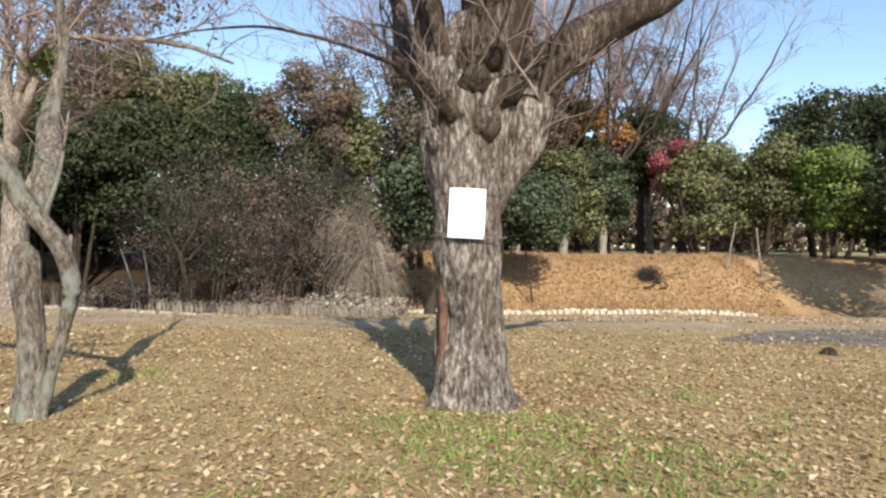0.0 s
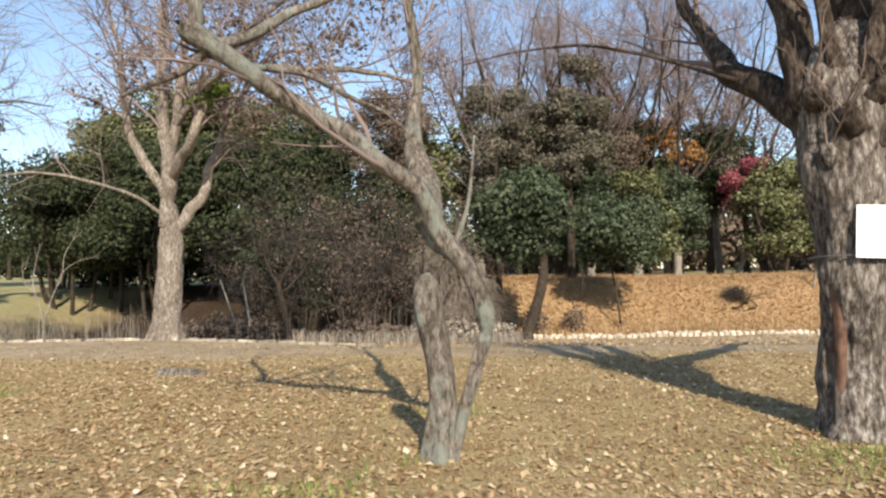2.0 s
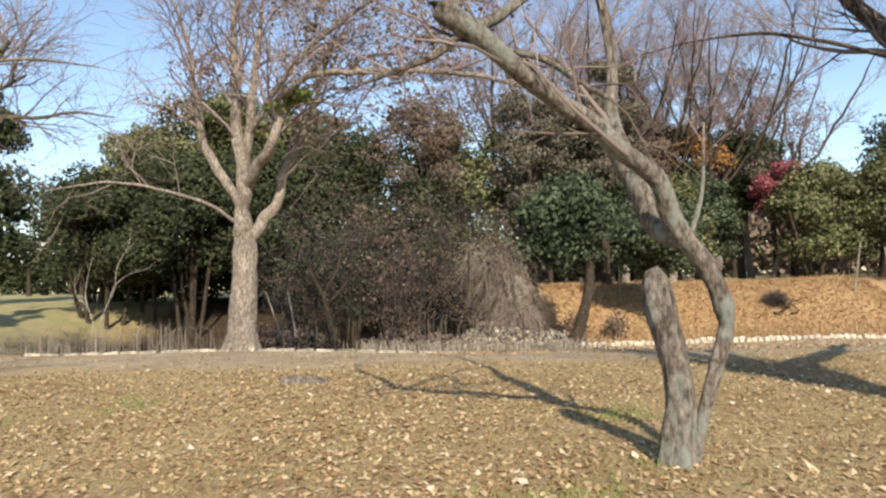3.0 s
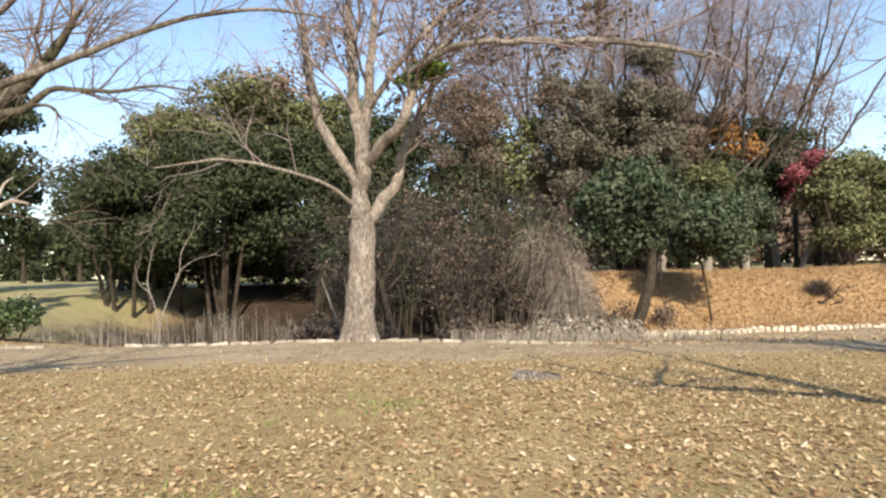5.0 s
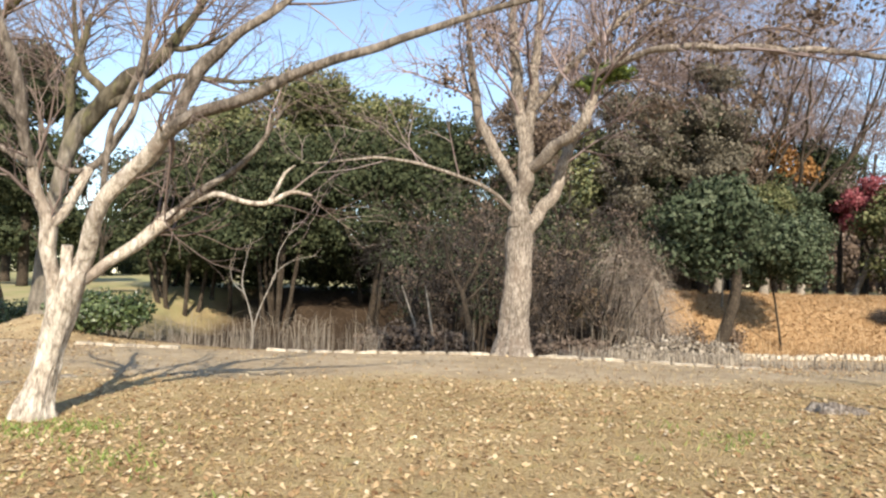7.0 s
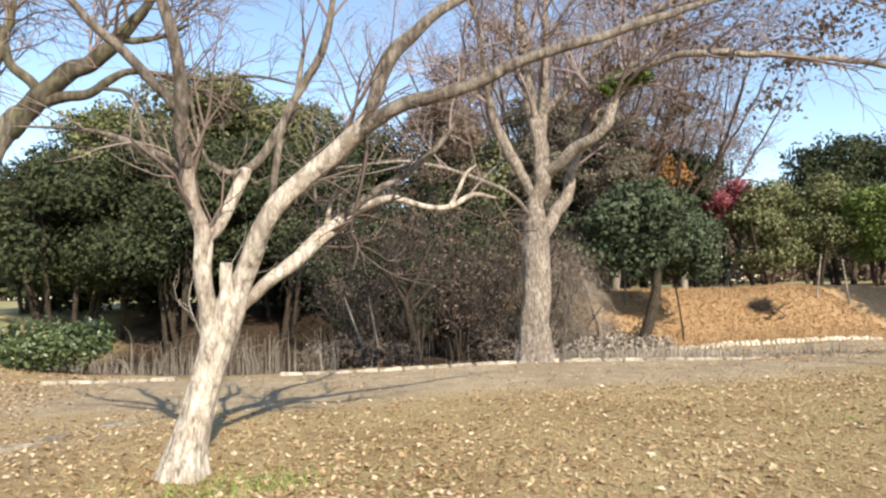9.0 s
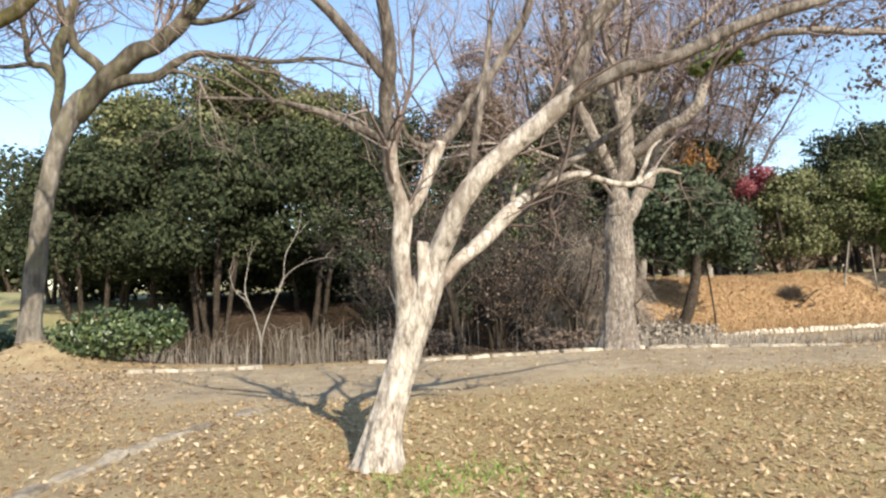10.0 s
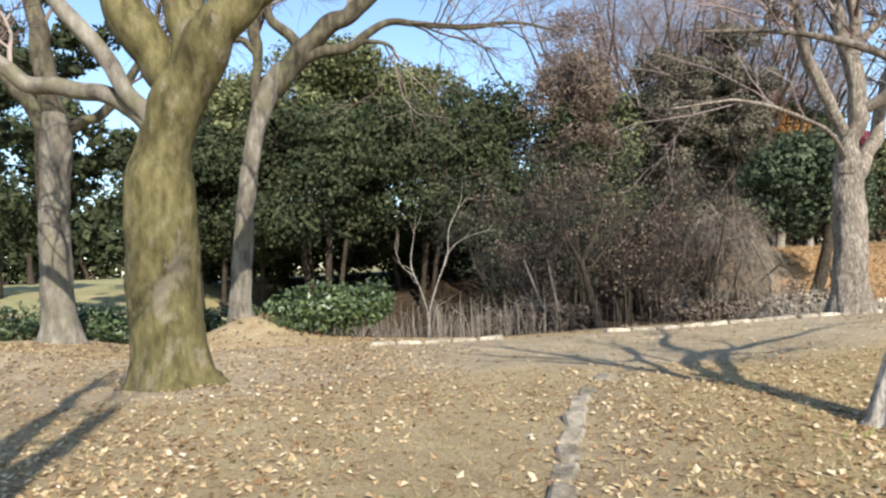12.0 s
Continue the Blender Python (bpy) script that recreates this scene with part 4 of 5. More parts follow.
for i, (x, y, cz, r, h, n, m, lb) in enumerate((
        (-0.5, 28.3, 3.6, 2.3, 3.4, 8500, M_GREYGREEN, "spreading grey-green evergreen with dark trunk"), (4.3, 39.8, 4.6, 2.1, 4.6, 7500, M_GREYGREEN, "small grey-green evergreen with pale trunk"),
        (4.4, 33.0, 3.3, 2.3, 2.8, 6500, M_GREYGREEN, "low spreading grey-green evergreen on the bank"),
        (7.2, 40.4, 4.9, 2.2, 5.2, 8000, M_OLIVE, "small olive-green evergreen with pale trunk"), (9.8, 41.2, 4.7, 2.0, 4.6, 7000, M_GREYGREEN, "small grey-green evergreen with pale trunk"),
        (15.8, 41.0, 5.0, 2.6, 5.4, 9000, M_OLIVE, "rounded olive-green tree on the bank"), (19.2, 41.0, 5.2, 2.7, 5.6, 9500, M_OLIVE, "rounded olive-green tree on the bank"),
        (22.4, 38.5, 4.9, 2.4, 5.0, 9000, M_LIME, "rounded yellow-green tree on the bank"))):
    leafy_tree(x, y, lb, cz, r, h, m, 140 + i, stems=1 if i < 5 else 4, leaves=int(n * 1.35), size=0.14, bark=M_BARK_PALE if i in (1, 3, 4) else M_BARK_DARK, stem_r=0.05 if i == 2 else 0.24 if i < 5 else 0.12, lumps=34, spread=0.9,
               group="small trees on the bank", small=0.42)
for i, (x, y, cz, r, h, n) in enumerate(((25.5, 45, 8.0, 4.2, 9.0, 11000), (30.5, 46, 7.5, 4.6, 9.5, 11000), (25.5, 37.0, 4.4, 3.2, 6.5, 9000), (22.4, 27.0, 5.4, 4.0, 7.6, 9000))):
    leafy_tree(x, y, "large dark evergreen tree beyond the bank", cz, r, h, M_EVERGREEN, 160 + i, stems=3, leaves=int(n * 1.2), size=0.17, stem_r=0.2, lumps=34, spread=1.2, group="evergreens by the open field", small=0.4)
leafy_tree(14.0, 43.0, "small maple with crimson autumn leaves", 6.6, 2.6, 3.4, M_RED, 170, stems=1, leaves=5200, size=0.13, bark=M_BARK_PALE, stem_r=0.17, lumps=30, small=0.26, lean=0.9, name="maple_tree")
leafy_tree(10.4, 45.5, "tree with withered orange leaves", 9.6, 2.6, 3.8, M_ORANGE, 171, stems=1, bark=M_BARK_TAN, leaves=4200, size=0.14, stem_r=0.2, lumps=20, small=0.34)
leafy_tree(-7.0, 35.5, "tree with withered brown leaves behind the thicket", 8.6, 3.1, 5.0, M_BROWNLEAF, 177, stems=2, leaves=13000, size=0.09, stem_r=0.14, lumps=30, small=0.3)
leafy_tree(5.5, 43.5, "tree with withered brown leaves behind the bank", 10.0, 3.4, 5.0, M_BROWNLEAF, 178, stems=2, leaves=12000, size=0.1, stem_r=0.18, lumps=34, small=0.28)
for i, (x, y, cz, r, h, n) in enumerate(((13.4, 46.4, 11.4, 4.2, 9.0, 9000), (5.6, 45.6, 12.8, 3.8, 8.0, 8000), (-5.4, 39.6, 11.6, 3.3, 6.5, 6000), (17.8, 48.5, 11.0, 3.6, 8.0, 6000))):
    leafy_tree(x, y, "tall tree with thin withered mauve-brown leaves", cz, r, h, M_WITHERED, 230 + i, stems=2, leaves=n, size=0.085, stem_r=0.16, lumps=60, small=0.2, flat=0.0, group="withered trees behind the woods")
leafy_tree(3.0, 38.5, "tall brownish evergreen above the bank", 10.0, 2.7, 8.5, M_DULLGREEN, 179, stems=1, leaves=15000, size=0.12, stem_r=0.24, lumps=40, small=0.3)
leafy_tree(-1.4, 36.5, "dull brown-green tree behind the thicket", 8.6, 2.6, 6.5, M_DULLGREEN, 176, stems=2, leaves=11000, size=0.11, stem_r=0.16, lumps=34, small=0.3)
leafy_tree(-26.8, 25.5, "open-crowned dark evergreen beside the meadow", 6.4, 2.5, 7.4, M_EVERGREEN, 181, stems=1, leaves=6500, size=0.13, stem_r=0.2, lumps=44, small=0.17)
leafy_tree(8.0, 46.0, "tall evergreen tree behind the bank", 8.6, 3.0, 7.0, M_EVERGREEN, 172, stems=1, bark=M_BARK_TAN, leaves=17000, size=0.15, stem_r=0.25, lumps=18)
leafy_tree(14.5, 47.0, "tall evergreen tree behind the bank", 8.4, 3.2, 6.0, M_EVERGREEN, 173, stems=1, bark=M_BARK_TAN, leaves=17000, size=0.15, stem_r=0.25, lumps=18)
leafy_tree(-35.6, 41.0, "tall dark conifer at the meadow's edge", 8.8, 3.9, 13.0, M_EVERGREEN, 174, stems=1, leaves=15000, size=0.2, stem_r=0.3, lumps=40, small=0.34, name="conifer")
leafy_tree(-40.5, 47.0, "tall olive conifer at the meadow's edge", 8.5, 2.8, 13.0, M_OLIVE, 175, stems=1, leaves=9000, size=0.22, stem_r=0.3, lumps=36, small=0.34, name="conifer")


def thicket(x, y, label, lumps, twigs, mat, seed, stems=14, droop=0.6, size=0.8, leaf=None, leaves=0, leaf_size=0.1):
    """A tangle of fine drooping twigs heaped over leaning stems. Lumps are relative to the foot."""
    rng = np.random.default_rng(seed)
    z0 = gz(x, y)
    t = thing("thicket", (x, y, z0), label, "bush")
    L = np.array(lumps, dtype=float)
    for i in range(stems):
        l = L[rng.integers(len(L))]
        bx, by = l[0] + rng.normal() * l[3] * 0.4, l[1] + rng.normal() * 0.6
        bz = gz(x + bx, y + by) - z0 - 0.05
        pts = [(bx, by, bz, 0.06), (bx + rng.normal() * 0.25, by + rng.normal() * 0.25, bz + l[2] * 0.4, 0.05), (bx + rng.normal() * 0.5, by + rng.normal() * 0.4, bz + l[2] * 0.8, 0.035),
               (bx + rng.normal() * 0.9, by + rng.normal() * 0.6, l[2] + l[5] * 0.6, 0.015)]
        part("stem", limb_mesh("stem", pts, M_BARK_DARK, 6, 0.4, 0.1, 0.004, seed + i)[0], t)
    w = L[:, 3] * L[:, 4] * L[:, 5]
    idx = rng.choice(len(L), size=twigs, p=w / w.sum())
    d = rng.normal(size=(twigs, 3))
    d /= np.linalg.norm(d, axis=1)[:, None]
    c = L[idx, :3] + d * L[idx, 3:] * (rng.random(twigs) ** 0.4 * (1 + 0.22 * np.sin(d[:, 0] * 6 + idx) * np.sin(d[:, 2] * 7 + idx * 2)))[:, None]
    g = d * np.array([0.9, 0.9, 0.5]) + rng.normal(size=(twigs, 3)) * 0.55
    g /= np.linalg.norm(g, axis=1)[:, None]
    s = size * rng.uniform(0.5, 1.4, twigs)[:, None]
    out = []
    for k in range(twigs):
        p1 = c[k] + g[k] * s[k] * 0.5
        e = g[k] + np.array([0, 0, -droop * rng.uniform(0.2, 1.6)])
        out.append((np.array([c[k], p1, p1 + e * s[k] * 0.5]), np.array([0.008, 0.0055, 0.003]) * rng.uniform(0.6, 1.3)))
    part("twig_spray", twigs_mesh("twig_spray", out, mat), t, "", "stuff")
    if leaf:
        V, F = leaf_cloud(rng, lumps, leaves, leaf_size, 0.1, 0.8)
        part("leaves", mesh_of("leaves", V, F, leaf, False), t, "sparse dull leaves", "stuff")
    return t


def scrub(x, y, height, width, label, mat, seed, stems=7, count=8, leaf=None, leaves=0, droop=0.25):
    """A many-stemmed leafless shrub: stems that rise and arch over, each with fine branching twigs."""
    rng = np.random.default_rng(seed)
    z0 = gz(x, y)
    t = thing("thicket", (x, y, z0), label, "bush", "scrub in the hollow")
    out, ends = [], []
    for i in range(stems):
        a = i * 2.4 + rng.uniform(-0.4, 0.4)
        c, d = math.cos(a), math.sin(a)
        w, h = width * rng.uniform(0.35, 1.0), height * rng.uniform(0.6, 1.0)
        pts = [(c * 0.25, d * 0.25, -0.15, 0.06), (c * w * 0.25 + rng.normal() * 0.12, d * w * 0.25, h * 0.3, 0.05), (c * w * 0.55 + rng.normal() * 0.2, d * w * 0.55 + rng.normal() * 0.2, h * 0.65, 0.036),
               (c * w * 0.85, d * w * 0.85, h * 0.92, 0.022), (c * w * 1.15, d * w * 1.1, h * rng.uniform(0.88, 1.0), 0.01)]
        me, P, R = limb_mesh("stem", pts, M_BARK_DARK, 6, 0.3, 0.12, 0.004, seed + i, 0.0, 1.2)
        part("stem", me, t)
        sprout(rng, P, R, out, count, height * 0.23, 2, 0.22, 0.9, 0.05, droop, floor=0.0065)
        ends.extend((q[0], q[1], q[2], height * 0.13, height * 0.13, height * 0.1) for q in P[len(P) // 3::3])
    part("twig_spray", twigs_mesh("twig_spray", out, mat), t, "", "stuff")
    if leaf:
        V, F = leaf_cloud(rng, ends, leaves, 0.07, 0.0, 1.0)
        part("leaves", mesh_of("leaves", V, F, leaf, False), t, "sparse dull leaves", "stuff")
    return t


TH = "leafless grey-brown thicket of tangled twigs"
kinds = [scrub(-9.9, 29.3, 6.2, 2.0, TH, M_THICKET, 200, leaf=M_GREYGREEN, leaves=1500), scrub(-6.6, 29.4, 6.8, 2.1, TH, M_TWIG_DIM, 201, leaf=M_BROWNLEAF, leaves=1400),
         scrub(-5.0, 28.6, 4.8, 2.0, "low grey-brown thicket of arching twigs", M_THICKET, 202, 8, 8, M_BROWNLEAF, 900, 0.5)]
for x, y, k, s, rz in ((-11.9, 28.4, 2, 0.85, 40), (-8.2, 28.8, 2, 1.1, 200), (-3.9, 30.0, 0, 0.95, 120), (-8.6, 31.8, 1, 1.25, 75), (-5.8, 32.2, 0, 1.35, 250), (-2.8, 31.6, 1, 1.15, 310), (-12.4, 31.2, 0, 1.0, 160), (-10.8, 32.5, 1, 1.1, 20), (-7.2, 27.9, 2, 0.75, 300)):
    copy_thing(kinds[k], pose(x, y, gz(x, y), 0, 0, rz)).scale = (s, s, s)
thicket(-3.3, 28.6, "pale dry vines hanging over a thicket", [(0.0, 0, 2.3, 0.9, 0.8, 1.9), (-0.6, 0.2, 3.4, 0.9, 0.8, 1.3), (0.3, -0.1, 1.3, 0.8, 0.8, 1.2)], 1700, M_TWIG_PALE, 204, 6, droop=1.6, size=1.1)

FAR = "bare tree with mauve-brown twigs behind the woods"
rngf = np.random.default_rng(7)


def far_bare(x, y, height, seed, label=FAR, mat=M_TWIG_FAR, count=11, floor=0.011):
    z0 = gz(x, y)
    h = height
    limbs = []
    rg = np.random.default_rng(seed)
    for i in range(6):
        a = i * 1.05 + rg.uniform(0, 0.5)
        s = h * rg.uniform(0.2, 0.42)
        c, d = math.cos(a), math.sin(a)
        limbs.append([(0, 0, h * 0.28, 0.12), (c * s * 0.35, d * s * 0.35, h * 0.45, 0.1), (c * s * 0.75, d * s * 0.75, h * 0.7, 0.07), (c * s, d * s, h * rg.uniform(0.85, 1.0), 0.02)])
    return branching_tree((x, y, z0), label, [(0, 0, -0.2, 0.28), (0.05, 0, 1.5, 0.2), (0, 0, h * 0.34, 0.15)], limbs, M_BARK_DARK, mat, seed, count=count, length=h * 0.16, depth=2, up=0.25,
                          ridge=0.005, flare=0.1, sides=10, step=0.5, limb_step=0.6, limb_wander=2.0, floor=floor, group="bare trees behind the woods")


first = far_bare(12.0, 50.0, 18.0, 300)
for i, (x, y, s, rz) in enumerate(((18.0, 51, 1.05, 70), (6.0, 47, 1.0, 160), (-3.0, 44, 0.95, 250), (1.0, 46, 1.05, 100), (9.0, 44.9, 0.92, 200), (4.0, 43.5, 0.85, 40), (0.4, 43.2, 0.8, 80), (7.8, 46.6, 0.95, 220), (13.5, 46.0, 1.0, 150), (-1.0, 41.5, 0.84, 15), (3.2, 44.8, 1.0, 130), (6.6, 42.8, 0.95, 280), (10.6, 43.4, 0.95, 60))):
    c = copy_thing(first, pose(x, y, gz(x, y), 0, 0, rz))
    c.scale = (s, s, s)
second = far_bare(-30.0, 62.0, 10.0, 301, "distant bare tree beyond the meadow", M_TWIG_FAR, 6, 0.02)
for i in range(16):
    x = -75 + i * 10.5 + rngf.uniform(-4, 4)
    y = 68 + rngf.uniform(-8, 14)
    c = copy_thing(second, pose(x, y, gz(x, y), 0, 0, rngf.uniform(0, 360)))
    s = rngf.uniform(0.8, 1.3)
    c.scale = (s, s, s)
far_green = leafy_tree(-50.0, 76.0, "distant evergreen tree beyond the meadow", 5.0, 4.0, 6.5, M_EVERGREEN, 180, stems=2, leaves=1500, size=0.55, stem_r=0.2, lumps=16, group="distant trees")
for i in range(22):
    x = -110 + i * 11 + rngf.uniform(-4, 4)
    y = 84 + rngf.uniform(-6, 16)
    c = copy_thing(far_green, pose(x, y, gz(x, y), 0, 0, rngf.uniform(0, 360)))
    s = rngf.uniform(0.7, 1.25)
    c.scale = (s, s, s)
# distant belt of woods that closes the view
def woods(label, places, seed, leaves, mat):
    rng = np.random.default_rng(seed)
    lumps = []
    for x, y in places:
        z, s = gz(x, y), rng.uniform(2.6, 4.6)
        lumps.append((x, y, z + s * 0.75, s * 1.2, s, s * 0.95))
        lumps.append((x + rng.normal() * 2, y + rng.normal(), z + s * 1.5 + rng.uniform(0, 2.5), s * 0.8, s * 0.8, s * 0.8))
    V, F = leaf_cloud(rng, lumps, leaves, 0.5, 0.2, 0.5)
    return tagged(new("far_woods", mesh_of("far_woods", V, F, mat, False)), label, "woods", kind="stuff")


rw = np.random.default_rng(12)
woods("distant mixed woods beyond the field", [(x + rw.uniform(-2, 2), 106 + rw.uniform(-5, 5)) for x in range(-140, 150, 6)], 400, 17000, M_OLIVE)
woods("distant brown bare woods beyond the field", [(x + rw.uniform(-3, 3), 116 + rw.uniform(-4, 8)) for x in range(-150, 160, 7)], 401, 14000, M_BROWNLEAF)
woods("scrub along the far side of the field", [(x + rw.uniform(-2, 2), 66 + rw.uniform(-4, 4)) for x in range(4, 90, 4)], 403, 22000, M_BROWNLEAF)
woods("woods that close the park behind the lawn", [(x + rw.uniform(-3, 3), -62 + rw.uniform(-5, 5)) for x in range(-110, 90, 9)], 402, 6000, M_EVERGREEN)

# ---- small trees and bushes of the hollow ----
M_SAPLING = bark_material("bark_sapling_pale", (0.26, 0.23, 0.19), (0.48, 0.44, 0.38), (0.62, 0.58, 0.52))
zs = gz(-16.93, 21.8)
sapling = thing("sapling", (-16.93, 21.8, zs), "thin pale leafless sapling with forked stems", "sapling")
sap = []
for pts in ([(0, 0, -0.05, 0.045), (0.03, 0, 0.7, 0.035), (-0.12, 0, 1.4, 0.028), (-0.35, 0.05, 2.1, 0.022), (-0.25, 0.05, 2.8, 0.014), (-0.15, 0.1, 3.4, 0.007)],
            [(0.02, 0, 0.4, 0.03), (0.1, 0, 1.0, 0.03), (0.35, 0, 1.7, 0.026), (0.62, 0.05, 2.3, 0.02), (0.7, 0.05, 3.0, 0.016), (1.05, 0.1, 3.7, 0.01), (1.15, 0.1, 4.3, 0.006)],
            [(0.45, 0, 1.9, 0.022), (0.65, 0, 2.4, 0.018), (1.1, 0, 2.75, 0.014), (1.8, 0, 2.95, 0.008)],
            [(-0.25, 0, 1.8, 0.018), (-0.6, 0, 2.1, 0.014), (-0.75, 0.1, 2.6, 0.008)]):
    me, P, R = limb_mesh("stem", [(a, b, c, r * 0.62) for a, b, c, r in pts], M_SAPLING, 8, 0.12, 0.1, 0.003, 5, 0.0, 0.35)
    part("stem", me, sapling)
    sprout(np.random.default_rng(len(sap) + 3), P, R, sap, 4, 0.5, 0, 0.4, 0.8, 0.3, floor=0.006)
part("twig_spray", twigs_mesh("twig_spray", sap, M_TWIG_PALE), sapling, "", "stuff")

branching_tree((-10.2, 27.0, gz(-10.2, 27.0)), "small dark crooked tree leaning in the hollow", [
    (0, 0, -0.1, 0.16), (-0.05, 0, 0.7, 0.13), (-0.25, 0, 1.7, 0.11), (-0.4, 0, 2.4, 0.09)],
    [[(-0.38, 0, 2.3, 0.08), (-0.9, 0, 3.3, 0.06), (-1.1, 0.1, 4.6, 0.03)], [(-0.38, 0, 2.3, 0.08), (0.1, 0, 3.2, 0.06), (0.6, 0, 4.4, 0.03)], [(-0.3, 0, 1.9, 0.05), (0.4, 0, 2.6, 0.04), (0.9, 0, 3.3, 0.02)]],
    M_BARK_DARK, M_THICKET, 90, count=7, length=0.9, depth=1, ridge=0.006, sides=14, step=0.12, floor=0.008)
for i, (x, y, dx) in enumerate(((-11.9, 26.6, -0.9), (-11.5, 26.7, -0.45))):
    z = gz(x, y)
    p = thing("leaning_pole", (x, y, z), "pale dead stem leaning in the hollow", "dead branch")
    part("stem", limb_mesh("stem", [(0, 0, -0.1, 0.045), (dx * 0.5, 0, 1.3, 0.04), (dx, 0, 2.6, 0.025)], M_BARK_PALE, 8, 0.15, 0.12, 0.004, i)[0], p)


def bush(x, y, label, lumps, mat, count, size, seed, stem_mat=M_BARK_DARK, name="bush", category="bush", stems=9, flat=0.2):
    rng = np.random.default_rng(seed)
    z = gz(x, y)
    t = thing(name, (x, y, z), label, category)
    V, F = leaf_cloud(rng, lumps, count, size, flat, 0.6)
    low = V[:, 2] < 0.02
    V[low, 2] = 0.02 + rng.random(low.sum()) * 0.1
    part("leaves", mesh_of("leaves", V, F, mat, False), t, "", "stuff")
    for i in range(stems):
        l = lumps[i % len(lumps)]
        bx, by = l[0] * 0.6 + rng.normal() * 0.12, l[1] * 0.6 + rng.normal() * 0.1
        pts = [(bx, by, gz(x + bx, y + by) - z - 0.04, 0.02), (bx + rng.normal() * 0.1, by, l[2] * 0.5, 0.016), (l[0] + rng.normal() * l[3] * 0.5, l[1] + rng.normal() * l[4] * 0.5, l[2] + l[5] * 0.5, 0.008)]
        part("stem", limb_mesh("stem", pts, stem_mat, 6, 0.15, 0.1, 0.002, i)[0], t)
    return t


M_GLOSSY = island_material("leaves_glossy_green", [(0.15, (0.02, 0.035, 0.013)), (0.5, (0.06, 0.088, 0.032)), (0.9, (0.16, 0.2, 0.08))], 0.4, 0.15, 0.5, 0.8)
bush(-19.5, 17.7, "low green evergreen bush beside the earth mound", [(0, 0, 0.5, 0.75, 0.6, 0.5), (0.6, 0, 0.55, 0.6, 0.5, 0.45), (-0.6, 0.2, 0.45, 0.6, 0.5, 0.45), (1.0, 0.1, 0.6, 0.35, 0.4, 0.42)], M_GLOSSY, 4200, 0.065, 410)
bush(-22.6, 19.2, "low clipped dark green hedge under the trees", [(0, 0, 0.4, 0.9, 0.5, 0.5), (1.0, 0, 0.4, 0.8, 0.5, 0.45), (-1.0, 0, 0.4, 0.9, 0.5, 0.5)], M_GLOSSY, 3800, 0.065, 411)
bush(-26.0, 19.8, "low clipped dark green hedge under the trees", [(0, 0, 0.4, 1.2, 0.6, 0.5), (1.4, 0, 0.4, 0.9, 0.5, 0.45), (-1.6, 0, 0.4, 1.0, 0.5, 0.5)], M_GLOSSY, 4200, 0.065, 412)
bush(-12.4, 26.8, "heap of withered brown bracken", [(0, 0, 0.6, 1.3, 0.8, 0.6), (1.2, 0.3, 0.5, 1.1, 0.7, 0.5), (-1.3, 0.2, 0.5, 0.9, 0.7, 0.5)], M_BROWNLEAF, 3200, 0.1, 413)
bush(-7.4, 25.6, "heap of withered brown bracken", [(0, 0, 0.4, 1.1, 0.7, 0.45), (1.3, 0, 0.35, 0.9, 0.6, 0.4)], M_BROWNLEAF, 2000, 0.09, 414)
bush(-3.4, 24.6, "pale dry grass and bramble heap", [(0, 0, 0.3, 1.2, 0.7, 0.5), (1.3, 0.2, 0.3, 0.9, 0.7, 0.4), (-1.2, 0, 0.3, 0.9, 0.6, 0.4)], M_REED, 3000, 0.09, 415)
bush(0.2, 32.6, "dark withered shrub at the foot of the bank", [(0, 0, 0.6, 0.7, 0.5, 0.8), (-1.6, 0, 0.5, 0.5, 0.4, 0.7), (2.0, 0.3, 0.6, 0.6, 0.5, 0.8)], M_BROWNLEAF, 1500, 0.09, 416)
thicket(10.85, 35.4, "dark brown ball of dead twigs on the bank", [(0, 0, 0.3, 0.5, 0.45, 0.34)], 900, M_THICKET, 420, 3, size=0.35, droop=0.1)
thicket(19.8, 28.0, "pale dry bramble clump by the path", [(0, 0, 0.7, 1.4, 1.0, 0.9), (1.2, 0, 1.0, 1.2, 1.0, 1.2)], 1300, M_TWIG_PALE, 421, 5, size=0.9, droop=0.4)
for i, (x, y, lean) in enumerate(((15.4, 36.5, 0.5), (3.2, 36.6, 0.1), (17.0, 35.8, -0.3))):
    z = gz(x, y)
    t = thing("sapling", (x, y, z), "thin bare sapling on the bank", "sapling", "saplings on the bank")
    part("stem", limb_mesh("stem", [(0, 0, -0.08, 0.06), (lean * 0.4, 0, 1.0, 0.05), (lean, 0, 2.6, 0.03)], M_BARK_PALE, 8, 0.2, 0.1, 0.004, i)[0], t)

# pale leaves that hang on the vines
rv = np.random.default_rng(31)
V, F = leaf_cloud(rv, [(-2.55, 28.9, 2.0, 0.35, 0.3, 0.9), (-2.75, 28.8, 1.1, 0.35, 0.3, 0.6), (-2.9, 28.7, 2.9, 0.4, 0.3, 0.5)], 110, 0.15, 0.0, 0.9, 1.2)
M_PALELEAF = island_material("leaves_bleached", [(0.1, (0.35, 0.30, 0.22)), (0.9, (0.72, 0.68, 0.58))], 0.7, 0.3, 0.3)
tagged(new("vine_leaves", mesh_of("vine_leaves", V, F, M_PALELEAF, False)), "bleached withered leaves hanging on vines", "leaves", kind="stuff")

